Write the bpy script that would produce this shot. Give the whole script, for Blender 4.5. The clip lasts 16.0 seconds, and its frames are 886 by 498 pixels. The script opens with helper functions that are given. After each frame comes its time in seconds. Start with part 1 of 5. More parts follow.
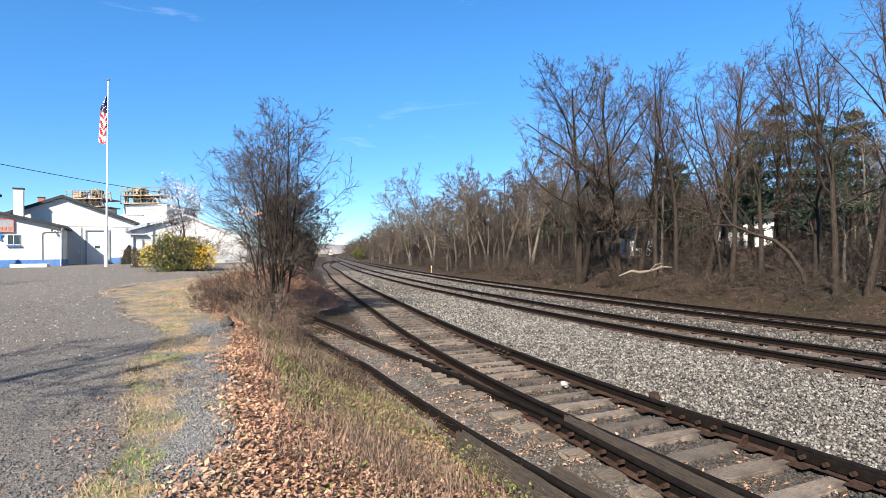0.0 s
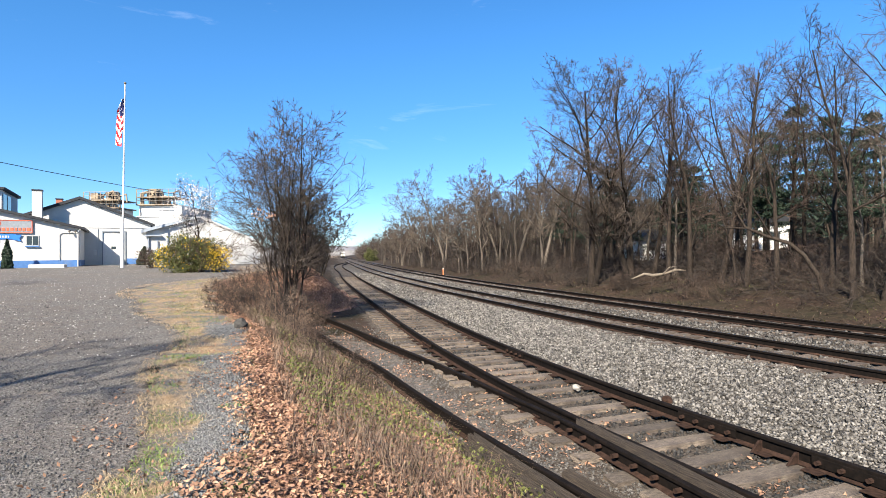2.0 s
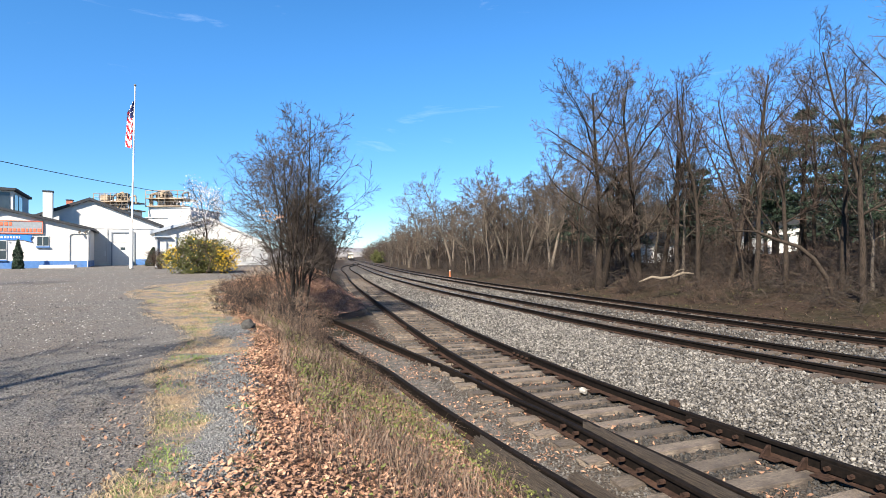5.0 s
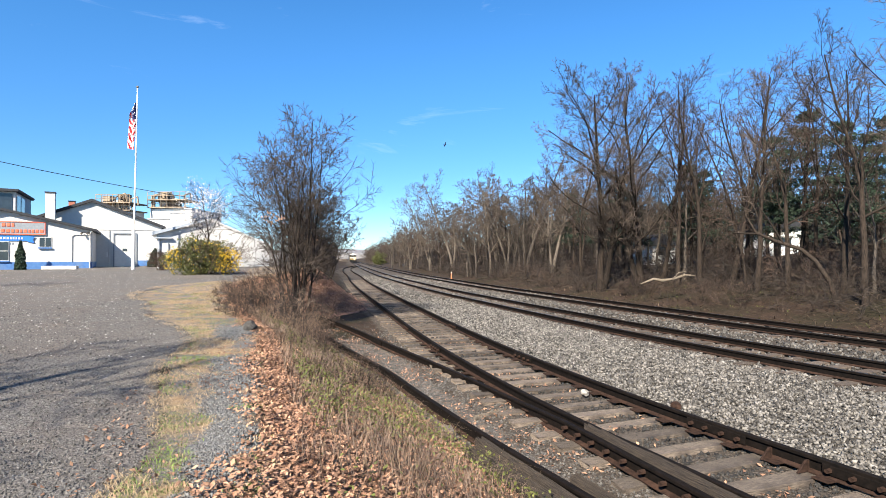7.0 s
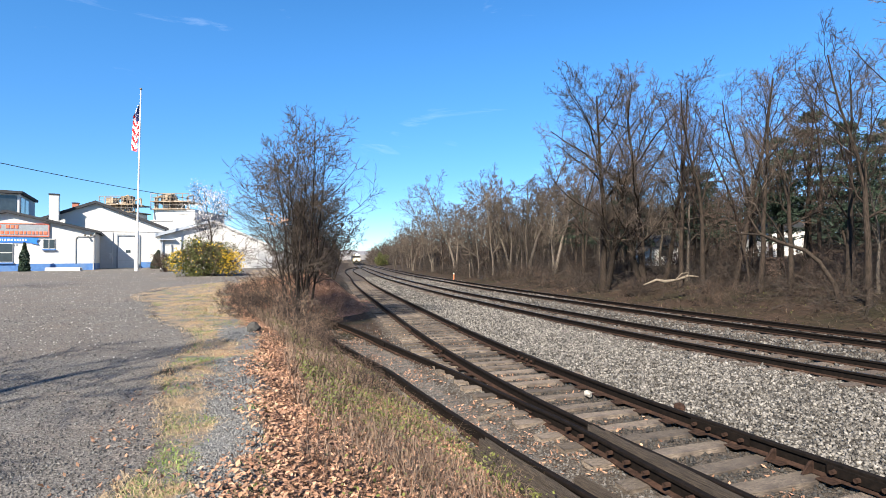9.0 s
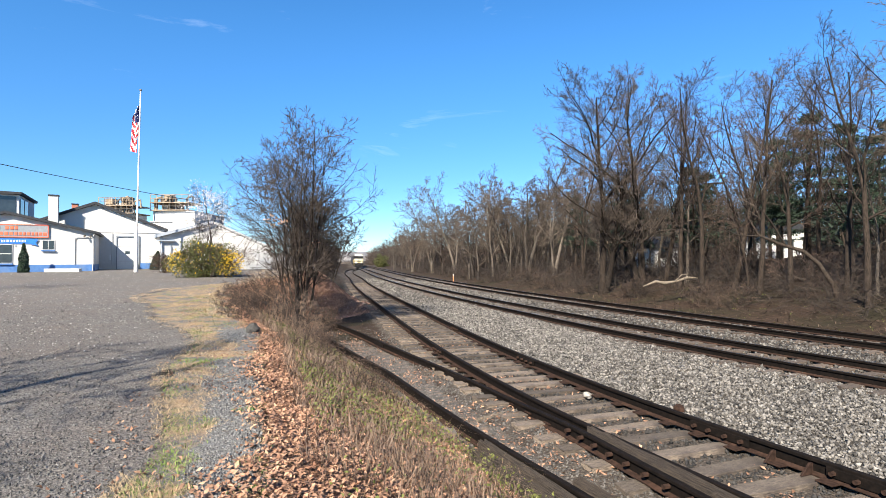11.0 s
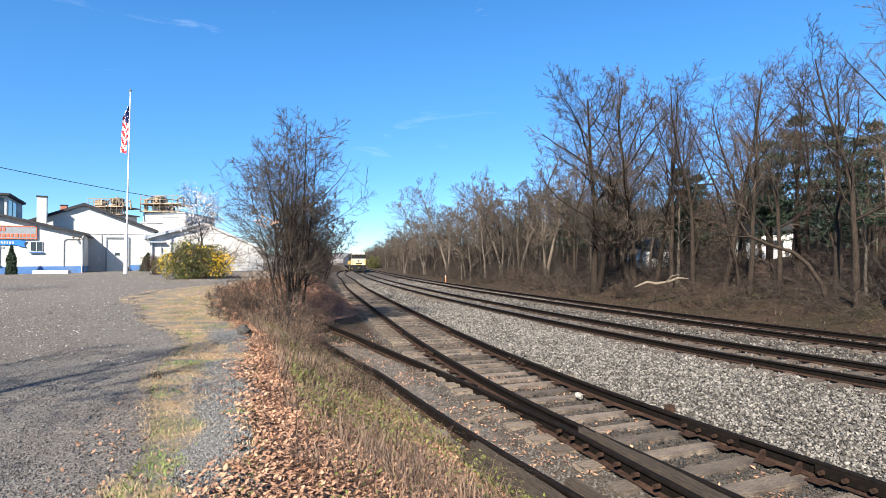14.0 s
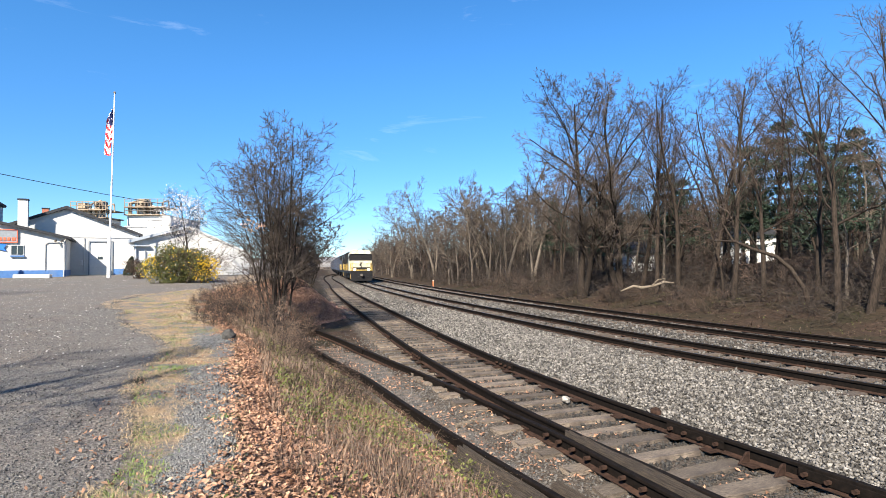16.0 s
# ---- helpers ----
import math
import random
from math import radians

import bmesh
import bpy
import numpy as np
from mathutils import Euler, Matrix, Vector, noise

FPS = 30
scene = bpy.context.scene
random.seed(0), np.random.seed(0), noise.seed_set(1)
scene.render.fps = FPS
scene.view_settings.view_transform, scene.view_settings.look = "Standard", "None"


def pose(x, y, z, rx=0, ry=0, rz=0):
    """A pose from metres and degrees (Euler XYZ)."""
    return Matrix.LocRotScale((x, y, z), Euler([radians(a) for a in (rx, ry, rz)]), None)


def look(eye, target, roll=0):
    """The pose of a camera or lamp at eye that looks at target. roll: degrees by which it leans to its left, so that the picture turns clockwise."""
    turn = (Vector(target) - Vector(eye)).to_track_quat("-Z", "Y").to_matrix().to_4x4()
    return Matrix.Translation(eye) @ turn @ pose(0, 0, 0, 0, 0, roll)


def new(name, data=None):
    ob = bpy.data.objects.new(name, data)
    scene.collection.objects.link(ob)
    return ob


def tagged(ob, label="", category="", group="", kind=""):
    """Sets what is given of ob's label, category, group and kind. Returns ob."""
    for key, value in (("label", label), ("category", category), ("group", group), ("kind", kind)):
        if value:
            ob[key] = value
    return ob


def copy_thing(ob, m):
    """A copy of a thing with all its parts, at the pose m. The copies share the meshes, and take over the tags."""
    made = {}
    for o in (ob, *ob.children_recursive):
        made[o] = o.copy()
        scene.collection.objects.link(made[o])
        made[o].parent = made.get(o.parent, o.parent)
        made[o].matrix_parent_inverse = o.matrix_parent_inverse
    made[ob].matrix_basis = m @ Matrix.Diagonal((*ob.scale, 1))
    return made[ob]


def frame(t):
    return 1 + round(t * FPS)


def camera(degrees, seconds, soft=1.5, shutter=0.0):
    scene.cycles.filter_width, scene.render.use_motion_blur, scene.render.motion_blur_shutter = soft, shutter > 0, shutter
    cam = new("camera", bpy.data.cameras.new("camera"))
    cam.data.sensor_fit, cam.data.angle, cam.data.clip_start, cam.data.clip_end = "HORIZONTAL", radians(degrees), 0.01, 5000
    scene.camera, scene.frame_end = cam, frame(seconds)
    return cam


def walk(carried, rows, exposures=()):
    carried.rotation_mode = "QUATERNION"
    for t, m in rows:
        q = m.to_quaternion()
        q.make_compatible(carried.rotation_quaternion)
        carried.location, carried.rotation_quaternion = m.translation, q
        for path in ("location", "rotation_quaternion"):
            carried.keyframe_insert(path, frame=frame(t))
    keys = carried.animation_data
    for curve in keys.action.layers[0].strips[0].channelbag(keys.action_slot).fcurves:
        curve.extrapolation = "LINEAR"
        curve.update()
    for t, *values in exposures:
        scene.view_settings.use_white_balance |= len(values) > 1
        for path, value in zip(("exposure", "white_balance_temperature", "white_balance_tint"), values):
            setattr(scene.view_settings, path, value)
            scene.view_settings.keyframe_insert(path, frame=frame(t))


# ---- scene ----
PATH = [
    (0, pose(0.008, 0.040, 2.087, 90.315, 0.776, -1.580)),
    (0.5, pose(0.007, 0.035, 2.092, 90.344, 0.699, -1.229)),
    (1, pose(0.005, 0.024, 2.099, 90.371, 0.685, -0.881)),
    (1.5, pose(0.001, 0.012, 2.100, 90.460, 0.627, -0.612)),
    (2, pose(-0.001, 0.006, 2.099, 90.523, 0.578, -0.396)),
    (2.5, pose(-0.001, 0.003, 2.099, 90.551, 0.524, -0.235)),
    (3, pose(0.001, 0.003, 2.100, 90.587, 0.503, -0.110)),
    (3.5, pose(0.002, 0.004, 2.100, 90.632, 0.477, 0.013)),
    (4, pose(-0.001, 0.003, 2.101, 90.645, 0.455, 0.137)),
    (6.5, pose(0.000, -0.011, 2.099, 90.896, 0.253, 0.421)),
    (7, pose(-0.007, -0.018, 2.101, 90.908, 0.258, 0.436)),
    (7.5, pose(-0.010, -0.022, 2.104, 90.930, 0.311, 0.506)),
    (8, pose(-0.014, -0.030, 2.105, 90.944, 0.338, 0.605)),
    (8.5, pose(-0.017, -0.032, 2.103, 90.983, 0.355, 0.669)),
    (9, pose(-0.018, -0.031, 2.103, 91.025, 0.331, 0.680)),
    (11.5, pose(-0.017, -0.030, 2.101, 91.183, 0.261, 0.607)),
    (12, pose(-0.014, -0.025, 2.099, 91.189, 0.261, 0.540)),
    (12.5, pose(-0.011, -0.019, 2.099, 91.176, 0.266, 0.458)),
    (13, pose(-0.007, -0.016, 2.100, 91.169, 0.306, 0.324)),
    (13.5, pose(-0.004, -0.017, 2.099, 91.218, 0.346, 0.127)),
    (14, pose(-0.003, -0.017, 2.097, 91.280, 0.368, -0.135)),
    (14.5, pose(0.000, -0.013, 2.094, 91.331, 0.376, -0.445)),
    (15, pose(0.001, -0.011, 2.093, 91.421, 0.373, -0.762)),
    (15.5, pose(-0.000, -0.010, 2.095, 91.544, 0.378, -1.074)),
    (16, pose(0.003, -0.007, 2.092, 91.693, 0.347, -1.396)),
]
cam = camera(2 * math.degrees(math.atan(784 / 1000)), 16.0, soft=0.55)
walk(cam, PATH)

# ---- world and sun ----
SUN_FROM = Vector((-0.5, -1.2, 1.0)).normalized()
world = bpy.data.worlds.new("sky")
scene.world = world
world.use_nodes = True
wn = world.node_tree.nodes
wl = world.node_tree.links
wn.clear()
sky = wn.new("ShaderNodeTexSky")
sky.sky_type = "NISHITA"
sky.sun_disc = False
sky.sun_elevation = math.asin(SUN_FROM.z)
sky.altitude = 1200.0
sky.sun_rotation = math.atan2(SUN_FROM.x, SUN_FROM.y)
sky.air_density, sky.dust_density, sky.ozone_density = 0.9, 0.0, 4.0
wtc = wn.new("ShaderNodeTexCoord")
wmap = wn.new("ShaderNodeMapping")
wmap.inputs["Scale"].default_value = (2.2, 3.0, 9.0)
wmap.inputs["Rotation"].default_value = (0.1, 0.5, 0.3)
wl.new(wtc.outputs["Generated"], wmap.inputs["Vector"])
wnoise = wn.new("ShaderNodeTexNoise")
wnoise.inputs["Scale"].default_value = 1.6
wnoise.inputs["Detail"].default_value = 9
wnoise.inputs["Roughness"].default_value = 0.62
wnoise.inputs["Distortion"].default_value = 0.6
wl.new(wmap.outputs["Vector"], wnoise.inputs["Vector"])
wramp = wn.new("ShaderNodeValToRGB")
wramp.color_ramp.elements[0].position, wramp.color_ramp.elements[1].position = 0.62, 0.98
wramp.color_ramp.elements[1].color = (0.4, 0.4, 0.4, 1)
wl.new(wnoise.outputs["Fac"], wramp.inputs["Fac"])
wmix = wn.new("ShaderNodeMixRGB")
wmix.inputs["Color2"].default_value = (9.0, 9.6, 10.5, 1)
wl.new(wramp.outputs["Color"], wmix.inputs["Fac"])
whue = wn.new("ShaderNodeHueSaturation")
whue.inputs["Saturation"].default_value = 1.22
wl.new(sky.outputs["Color"], whue.inputs["Color"])
# clear dry air: little white haze near the horizon
wsep = wn.new("ShaderNodeSeparateXYZ")
wl.new(wtc.outputs["Generated"], wsep.inputs["Vector"])
wclear = wn.new("ShaderNodeValToRGB")
wclear.color_ramp.interpolation = "EASE"
wclear.color_ramp.elements[0].position, wclear.color_ramp.elements[0].color = 0.0, (0.68, 0.78, 0.86, 1)
wclear.color_ramp.elements[1].position, wclear.color_ramp.elements[1].color = 0.40, (1.14, 1.22, 1.20, 1)
wl.new(wsep.outputs["Z"], wclear.inputs["Fac"])
wair = wn.new("ShaderNodeMixRGB")
wair.blend_type = "MULTIPLY"
wair.inputs["Fac"].default_value = 1.0
wl.new(whue.outputs["Color"], wair.inputs["Color1"])
wl.new(wclear.outputs["Color"], wair.inputs["Color2"])
wl.new(wair.outputs["Color"], wmix.inputs["Color1"])
wbg = wn.new("ShaderNodeBackground")
wbg.inputs["Strength"].default_value = 0.067
wl.new(wmix.outputs["Color"], wbg.inputs["Color"])
wout = wn.new("ShaderNodeOutputWorld")
wl.new(wbg.outputs["Background"], wout.inputs["Surface"])

sun = new("sun", bpy.data.lights.new("sun", "SUN"))
sun.data.energy = 4.9
sun.data.angle = radians(0.53)
sun.data.color = (1.0, 0.91, 0.77)
sun.matrix_world = look(SUN_FROM * 100, (0, 0, 0))
scene.view_settings.exposure = 1.62


# ---- materials ----
def mat(name, c1, c2, scale=8.0, rough=0.8, bump=0.3, metal=0.0, dirt=None, dirt_scale=0.7, dirt_at=0.55, stretch=(1, 1, 1), vary=0.0, spec=0.4, bump_dist=0.02, space="Object", glow=0.0):
    m = bpy.data.materials.new(name)
    m.use_nodes = True
    n, l = m.node_tree.nodes, m.node_tree.links
    b = n["Principled BSDF"]
    tc = n.new("ShaderNodeTexCoord")
    mp = n.new("ShaderNodeMapping")
    mp.inputs["Scale"].default_value = stretch
    l.new(tc.outputs[space], mp.inputs["Vector"])
    nz = n.new("ShaderNodeTexNoise")
    nz.inputs["Scale"].default_value = scale
    nz.inputs["Detail"].default_value = 6
    nz.inputs["Roughness"].default_value = 0.65
    l.new(mp.outputs["Vector"], nz.inputs["Vector"])
    rp = n.new("ShaderNodeValToRGB")
    rp.color_ramp.elements[0].position, rp.color_ramp.elements[1].position = 0.32, 0.68
    rp.color_ramp.elements[0].color = (*c1, 1)
    rp.color_ramp.elements[1].color = (*c2, 1)
    l.new(nz.outputs["Fac"], rp.inputs["Fac"])
    col = rp.outputs["Color"]
    if dirt:
        nd = n.new("ShaderNodeTexNoise")
        nd.inputs["Scale"].default_value = dirt_scale
        nd.inputs["Detail"].default_value = 5
        l.new(tc.outputs[space], nd.inputs["Vector"])
        rd = n.new("ShaderNodeValToRGB")
        rd.color_ramp.elements[0].position, rd.color_ramp.elements[1].position = dirt_at, dirt_at + 0.22
        l.new(nd.outputs["Fac"], rd.inputs["Fac"])
        mx = n.new("ShaderNodeMixRGB")
        mx.inputs["Color2"].default_value = (*dirt, 1)
        l.new(rd.outputs["Color"], mx.inputs["Fac"])
        l.new(col, mx.inputs["Color1"])
        col = mx.outputs["Color"]
    if vary:
        for src in (("ShaderNodeObjectInfo", "Random"), ("ShaderNodeNewGeometry", "Random Per Island")):
            oi = n.new(src[0])
            hs = n.new("ShaderNodeHueSaturation")
            mr = n.new("ShaderNodeMapRange")
            mr.inputs["To Min"].default_value, mr.inputs["To Max"].default_value = 1 - vary, 1 + vary
            l.new(oi.outputs[src[1]], mr.inputs["Value"])
            l.new(mr.outputs["Result"], hs.inputs["Value"])
            l.new(col, hs.inputs["Color"])
            col = hs.outputs["Color"]
    l.new(col, b.inputs["Base Color"])
    b.inputs["Roughness"].default_value = rough
    b.inputs["Metallic"].default_value = metal
    b.inputs["Specular IOR Level"].default_value = spec
    if glow:
        b.inputs["Emission Color"].default_value = (*c2, 1)
        b.inputs["Emission Strength"].default_value = glow
    if bump:
        bp = n.new("ShaderNodeBump")
        bp.inputs["Strength"].default_value = bump
        bp.inputs["Distance"].default_value = bump_dist
        l.new(nz.outputs["Fac"], bp.inputs["Height"])
        l.new(bp.outputs["Normal"], b.inputs["Normal"])
    return m


M = {
    "ballast": mat("ballast_stone", (0.026, 0.023, 0.020), (0.165, 0.153, 0.138), 9, 0.9, 0.3, vary=0.75),
    "cinder": mat("dark_cinder_stone", (0.020, 0.019, 0.018), (0.095, 0.088, 0.080), 30, 0.9, 0.4, vary=0.55),
    "lot_stone": mat("grey_gravel_stone", (0.08, 0.076, 0.072), (0.27, 0.257, 0.242), 30, 0.9, 0.3, vary=0.6),
    "rail_top": mat("polished_rail_head", (0.06, 0.055, 0.05), (0.13, 0.12, 0.11), 5, 0.35, 0.05, metal=0.9, stretch=(1, 1, 1)),
    # near-black base, far darker than rusty steel, with brown rust patches
    "rail": mat("near_black_rail_steel", (0.003, 0.0024, 0.002), (0.010, 0.007, 0.0055), 14, 0.8, 0.3, dirt=(0.020, 0.0125, 0.009), dirt_scale=2.0, dirt_at=0.62, spec=0.1),
    "rust": mat("dark_rust", (0.014, 0.0085, 0.0065), (0.045, 0.026, 0.019), 18, 0.9, 0.3, dirt=(0.07, 0.038, 0.026), dirt_scale=3, spec=0.1),
    "tie": mat("weathered_tie_wood", (0.030, 0.023, 0.018), (0.205, 0.163, 0.125), 5, 0.9, 0.9, stretch=(2, 34, 12), dirt=(0.055, 0.043, 0.035), dirt_scale=2.6, dirt_at=0.48, vary=0.4),
    "tie_dark": mat("creosoted_tie_wood", (0.035, 0.027, 0.022), (0.12, 0.092, 0.072), 5, 0.9, 0.6, stretch=(2, 26, 10), vary=0.3),
    "timber": mat("split_dark_timber", (0.008, 0.0065, 0.0055), (0.085, 0.064, 0.048), 4, 0.9, 1.0, stretch=(1.2, 60, 24), bump_dist=0.04),
    "white": mat("white_painted_block", (0.44, 0.435, 0.42), (0.49, 0.483, 0.465), 3, 0.75, 0.1, dirt=(0.41, 0.40, 0.378), dirt_scale=0.35),
    "white_metal": mat("white_metal_sheet", (0.43, 0.425, 0.415), (0.48, 0.475, 0.465), 2, 0.6, 0.05, dirt=(0.40, 0.39, 0.37)),
    "blue": mat("blue_painted_base", (0.045, 0.12, 0.30), (0.07, 0.17, 0.38), 4, 0.6, 0.1, dirt=(0.10, 0.16, 0.28)),
    "banner_blue": mat("blue_banner_vinyl", (0.02, 0.14, 0.60), (0.03, 0.18, 0.68), 4, 0.5, 0.02),
    "roof": mat("dark_roof_edge", (0.010, 0.011, 0.014), (0.028, 0.030, 0.036), 6, 0.7, 0.2),
    "roof_grey": mat("grey_metal_roof", (0.24, 0.27, 0.31), (0.33, 0.36, 0.40), 3, 0.45, 0.1, dirt=(0.26, 0.26, 0.27)),
    "slate": mat("grey_sign_board", (0.17, 0.19, 0.21), (0.25, 0.27, 0.29), 5, 0.6, 0.1),
    "orange": mat("orange_red_letters", (0.55, 0.10, 0.05), (0.68, 0.16, 0.08), 5, 0.5, 0.05),
    "door": mat("grey_white_overhead_door", (0.50, 0.51, 0.51), (0.58, 0.58, 0.57), 3, 0.5, 0.05),
    "glass": mat("dark_window_glass", (0.015, 0.02, 0.028), (0.03, 0.04, 0.05), 2, 0.08, 0, spec=0.7),
    "brick": mat("red_brick", (0.25, 0.08, 0.05), (0.38, 0.15, 0.10), 12, 0.85, 0.3),
    "tan": mat("tan_plant_steel", (0.20, 0.15, 0.10), (0.33, 0.26, 0.185), 3, 0.6, 0.1, dirt=(0.09, 0.062, 0.045), dirt_scale=1.2, dirt_at=0.46),
    "silo": mat("pale_grey_tank", (0.45, 0.45, 0.44), (0.60, 0.60, 0.58), 2, 0.5, 0.05, dirt=(0.35, 0.33, 0.30)),
    "dark_steel": mat("dark_plant_steel", (0.05, 0.045, 0.04), (0.14, 0.12, 0.10), 4, 0.7, 0.1),
    "pole": mat("white_pole_paint", (0.68, 0.66, 0.62), (0.80, 0.78, 0.74), 5, 0.5, 0.1, dirt=(0.45, 0.38, 0.30), dirt_scale=2.5),
    "flag_red": mat("red_flag_cloth", (0.55, 0.03, 0.04), (0.65, 0.05, 0.06), 8, 0.8, 0.1),
    "flag_white": mat("white_flag_cloth", (0.78, 0.77, 0.76), (0.85, 0.84, 0.83), 8, 0.8, 0.1),
    "flag_blue": mat("navy_flag_cloth", (0.015, 0.02, 0.09), (0.03, 0.04, 0.14), 8, 0.8, 0.1),
    "wire": mat("black_cable", (0.015, 0.02, 0.02), (0.03, 0.04, 0.04), 5, 0.6, 0),
    "concrete": mat("pale_concrete", (0.42, 0.40, 0.37), (0.58, 0.55, 0.51), 9, 0.9, 0.3, dirt=(0.35, 0.32, 0.28)),
    "bark": mat("grey_brown_bark", (0.008, 0.006, 0.0048), (0.046, 0.034, 0.026), 7, 0.95, 0.8, stretch=(3, 3, 0.7), vary=0.4, bump_dist=0.03, spec=0.2),
    # pale bark: the sunlight on it is put into the colour
    "bark_pale": mat("pale_bark_painted_lit", (0.03, 0.024, 0.019), (0.125, 0.103, 0.082), 6, 0.95, 0.6, stretch=(3, 3, 0.8), vary=0.35),
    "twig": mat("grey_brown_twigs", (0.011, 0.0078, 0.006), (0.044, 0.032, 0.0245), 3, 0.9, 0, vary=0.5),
    "twig_red": mat("reddish_brown_twigs", (0.026, 0.0165, 0.012), (0.080, 0.051, 0.037), 3, 0.9, 0, vary=0.45),
    # lighter twig copy, with the sun's tan put into its colour
    "twig_grey": mat("grey_tan_twigs_painted_lit", (0.040, 0.030, 0.0225), (0.115, 0.089, 0.068), 3, 0.9, 0, vary=0.4),
    "litter_red": mat("reddish_leaf_litter", (0.25, 0.135, 0.10), (0.48, 0.29, 0.22), 6, 0.85, 0.2, vary=0.3),
    "verge_stone": mat("blue_grey_verge_stone", (0.075, 0.074, 0.072), (0.22, 0.217, 0.21), 30, 0.9, 0.3, vary=0.5),
    "thicket_twig": mat("grey_brown_thicket_twigs", (0.030, 0.022, 0.0165), (0.092, 0.069, 0.053), 3, 0.9, 0, vary=0.4),
    "brush": mat("brown_bramble_stems", (0.055, 0.037, 0.026), (0.165, 0.115, 0.082), 3, 0.9, 0, vary=0.4),
    "litter_brown": mat("dull_brown_leaf_litter", (0.03, 0.019, 0.013), (0.11, 0.068, 0.047), 6, 0.85, 0.2, vary=0.5),
    "twig_tan": mat("tan_dead_stems", (0.12, 0.080, 0.050), (0.27, 0.19, 0.122), 3, 0.9, 0, vary=0.35),
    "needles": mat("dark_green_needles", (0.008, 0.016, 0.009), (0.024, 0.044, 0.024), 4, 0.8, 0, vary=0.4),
    "green_leaf": mat("fresh_green_leaves", (0.050, 0.060, 0.012), (0.12, 0.125, 0.030), 4, 0.7, 0, vary=0.35),
    "yellow": mat("yellow_blossom", (0.55, 0.34, 0.008), (0.68, 0.46, 0.02), 4, 0.7, 0, vary=0.2),
    "blossom": mat("white_blossom", (0.42, 0.38, 0.36), (0.62, 0.58, 0.56), 4, 0.8, 0, vary=0.15),
    "dead_leaf": mat("fallen_brown_leaves", (0.17, 0.082, 0.048), (0.46, 0.27, 0.172), 6, 0.85, 0.2, vary=0.55),
    "grass": mat("green_grass_blades", (0.09, 0.14, 0.025), (0.20, 0.26, 0.07), 5, 0.8, 0, vary=0.35),
    "straw": mat("dry_straw_blades", (0.33, 0.235, 0.13), (0.56, 0.42, 0.26), 5, 0.85, 0, vary=0.3),
    "log": mat("bleached_fallen_wood", (0.06, 0.047, 0.034), (0.21, 0.172, 0.13), 6, 0.9, 0.4, stretch=(6, 6, 1)),
    "stone_white": mat("white_stone", (0.17, 0.155, 0.135), (0.34, 0.315, 0.28), 14, 0.8, 0.4),
    "cream": mat("cream_locomotive_paint", (0.34, 0.31, 0.235), (0.42, 0.385, 0.30), 2, 0.45, 0.03, dirt=(0.28, 0.235, 0.16)),
    "loco_black": mat("black_locomotive_paint", (0.006, 0.006, 0.007), (0.014, 0.0135, 0.014), 2, 0.55, 0.03, dirt=(0.03, 0.025, 0.022), spec=0.2),
    "gold": mat("yellow_locomotive_trim", (0.36, 0.24, 0.05), (0.44, 0.31, 0.08), 2, 0.5, 0.03),
    "car_blue": mat("blue_grey_freight_paint", (0.012, 0.018, 0.034), (0.028, 0.036, 0.058), 2, 0.7, 0.05, dirt=(0.045, 0.04, 0.038), vary=0.2),
    "lamp": mat("lit_headlight", (1.0, 0.93, 0.75), (1.0, 0.93, 0.75), 1, 0.3, 0, glow=14.0),
    "marker": mat("orange_marker_plastic", (0.60, 0.16, 0.06), (0.72, 0.24, 0.10), 4, 0.6, 0),
    "house": mat("white_house_siding", (0.66, 0.65, 0.63), (0.76, 0.75, 0.73), 3, 0.7, 0.1),
    "feather": mat("dark_feathers", (0.02, 0.02, 0.02), (0.04, 0.038, 0.035), 9, 0.8, 0),
    "hill": mat("distant_bare_woods", (0.14, 0.14, 0.15), (0.22, 0.21, 0.21), 0.03, 0.95, 0),
}


# ---- mesh helpers ----
def mesh_from(name, verts, faces, material, smooth=False):
    me = bpy.data.meshes.new(name)
    me.from_pydata([tuple(v) for v in verts], [], faces)
    for mt in (material if isinstance(material, (list, tuple)) else [material]):
        me.materials.append(mt)
    if smooth:
        me.polygons.foreach_set("use_smooth", [True] * len(me.polygons))
    me.update()
    return me


def tri_mesh(name, verts, tris, material):
    """A mesh from numpy arrays of vertices and triangles."""
    me = bpy.data.meshes.new(name)
    me.vertices.add(len(verts))
    me.vertices.foreach_set("co", np.asarray(verts, np.float32).ravel())
    me.loops.add(len(tris) * 3)
    me.loops.foreach_set("vertex_index", np.asarray(tris, np.int32).ravel())
    me.polygons.add(len(tris))
    me.polygons.foreach_set("loop_start", np.arange(0, len(tris) * 3, 3, dtype=np.int32))
    me.materials.append(material)
    me.update(calc_edges=True)
    return me


def part(name, bm, material=None, parent=None, label="", m=None):
    """Links a bmesh (or a mesh) as one object under a thing or part."""
    if isinstance(bm, bmesh.types.BMesh):
        me = bpy.data.meshes.new(name)
        bm.to_mesh(me)
        bm.free()
        me.materials.append(material)
    else:
        me = bm
    ob = new(name, me)
    if parent:
        ob.parent = parent
    if m is not None:
        ob.matrix_basis = m
    if label:
        tagged(ob, label)
    return ob


def thing(name, x, y, z, label, category, group="", rz=0.0, kind=""):
    e = new(name)
    e.empty_display_size = 0.2
    e.matrix_basis = pose(x, y, z, 0, 0, rz)
    return tagged(e, label, category, group, kind)


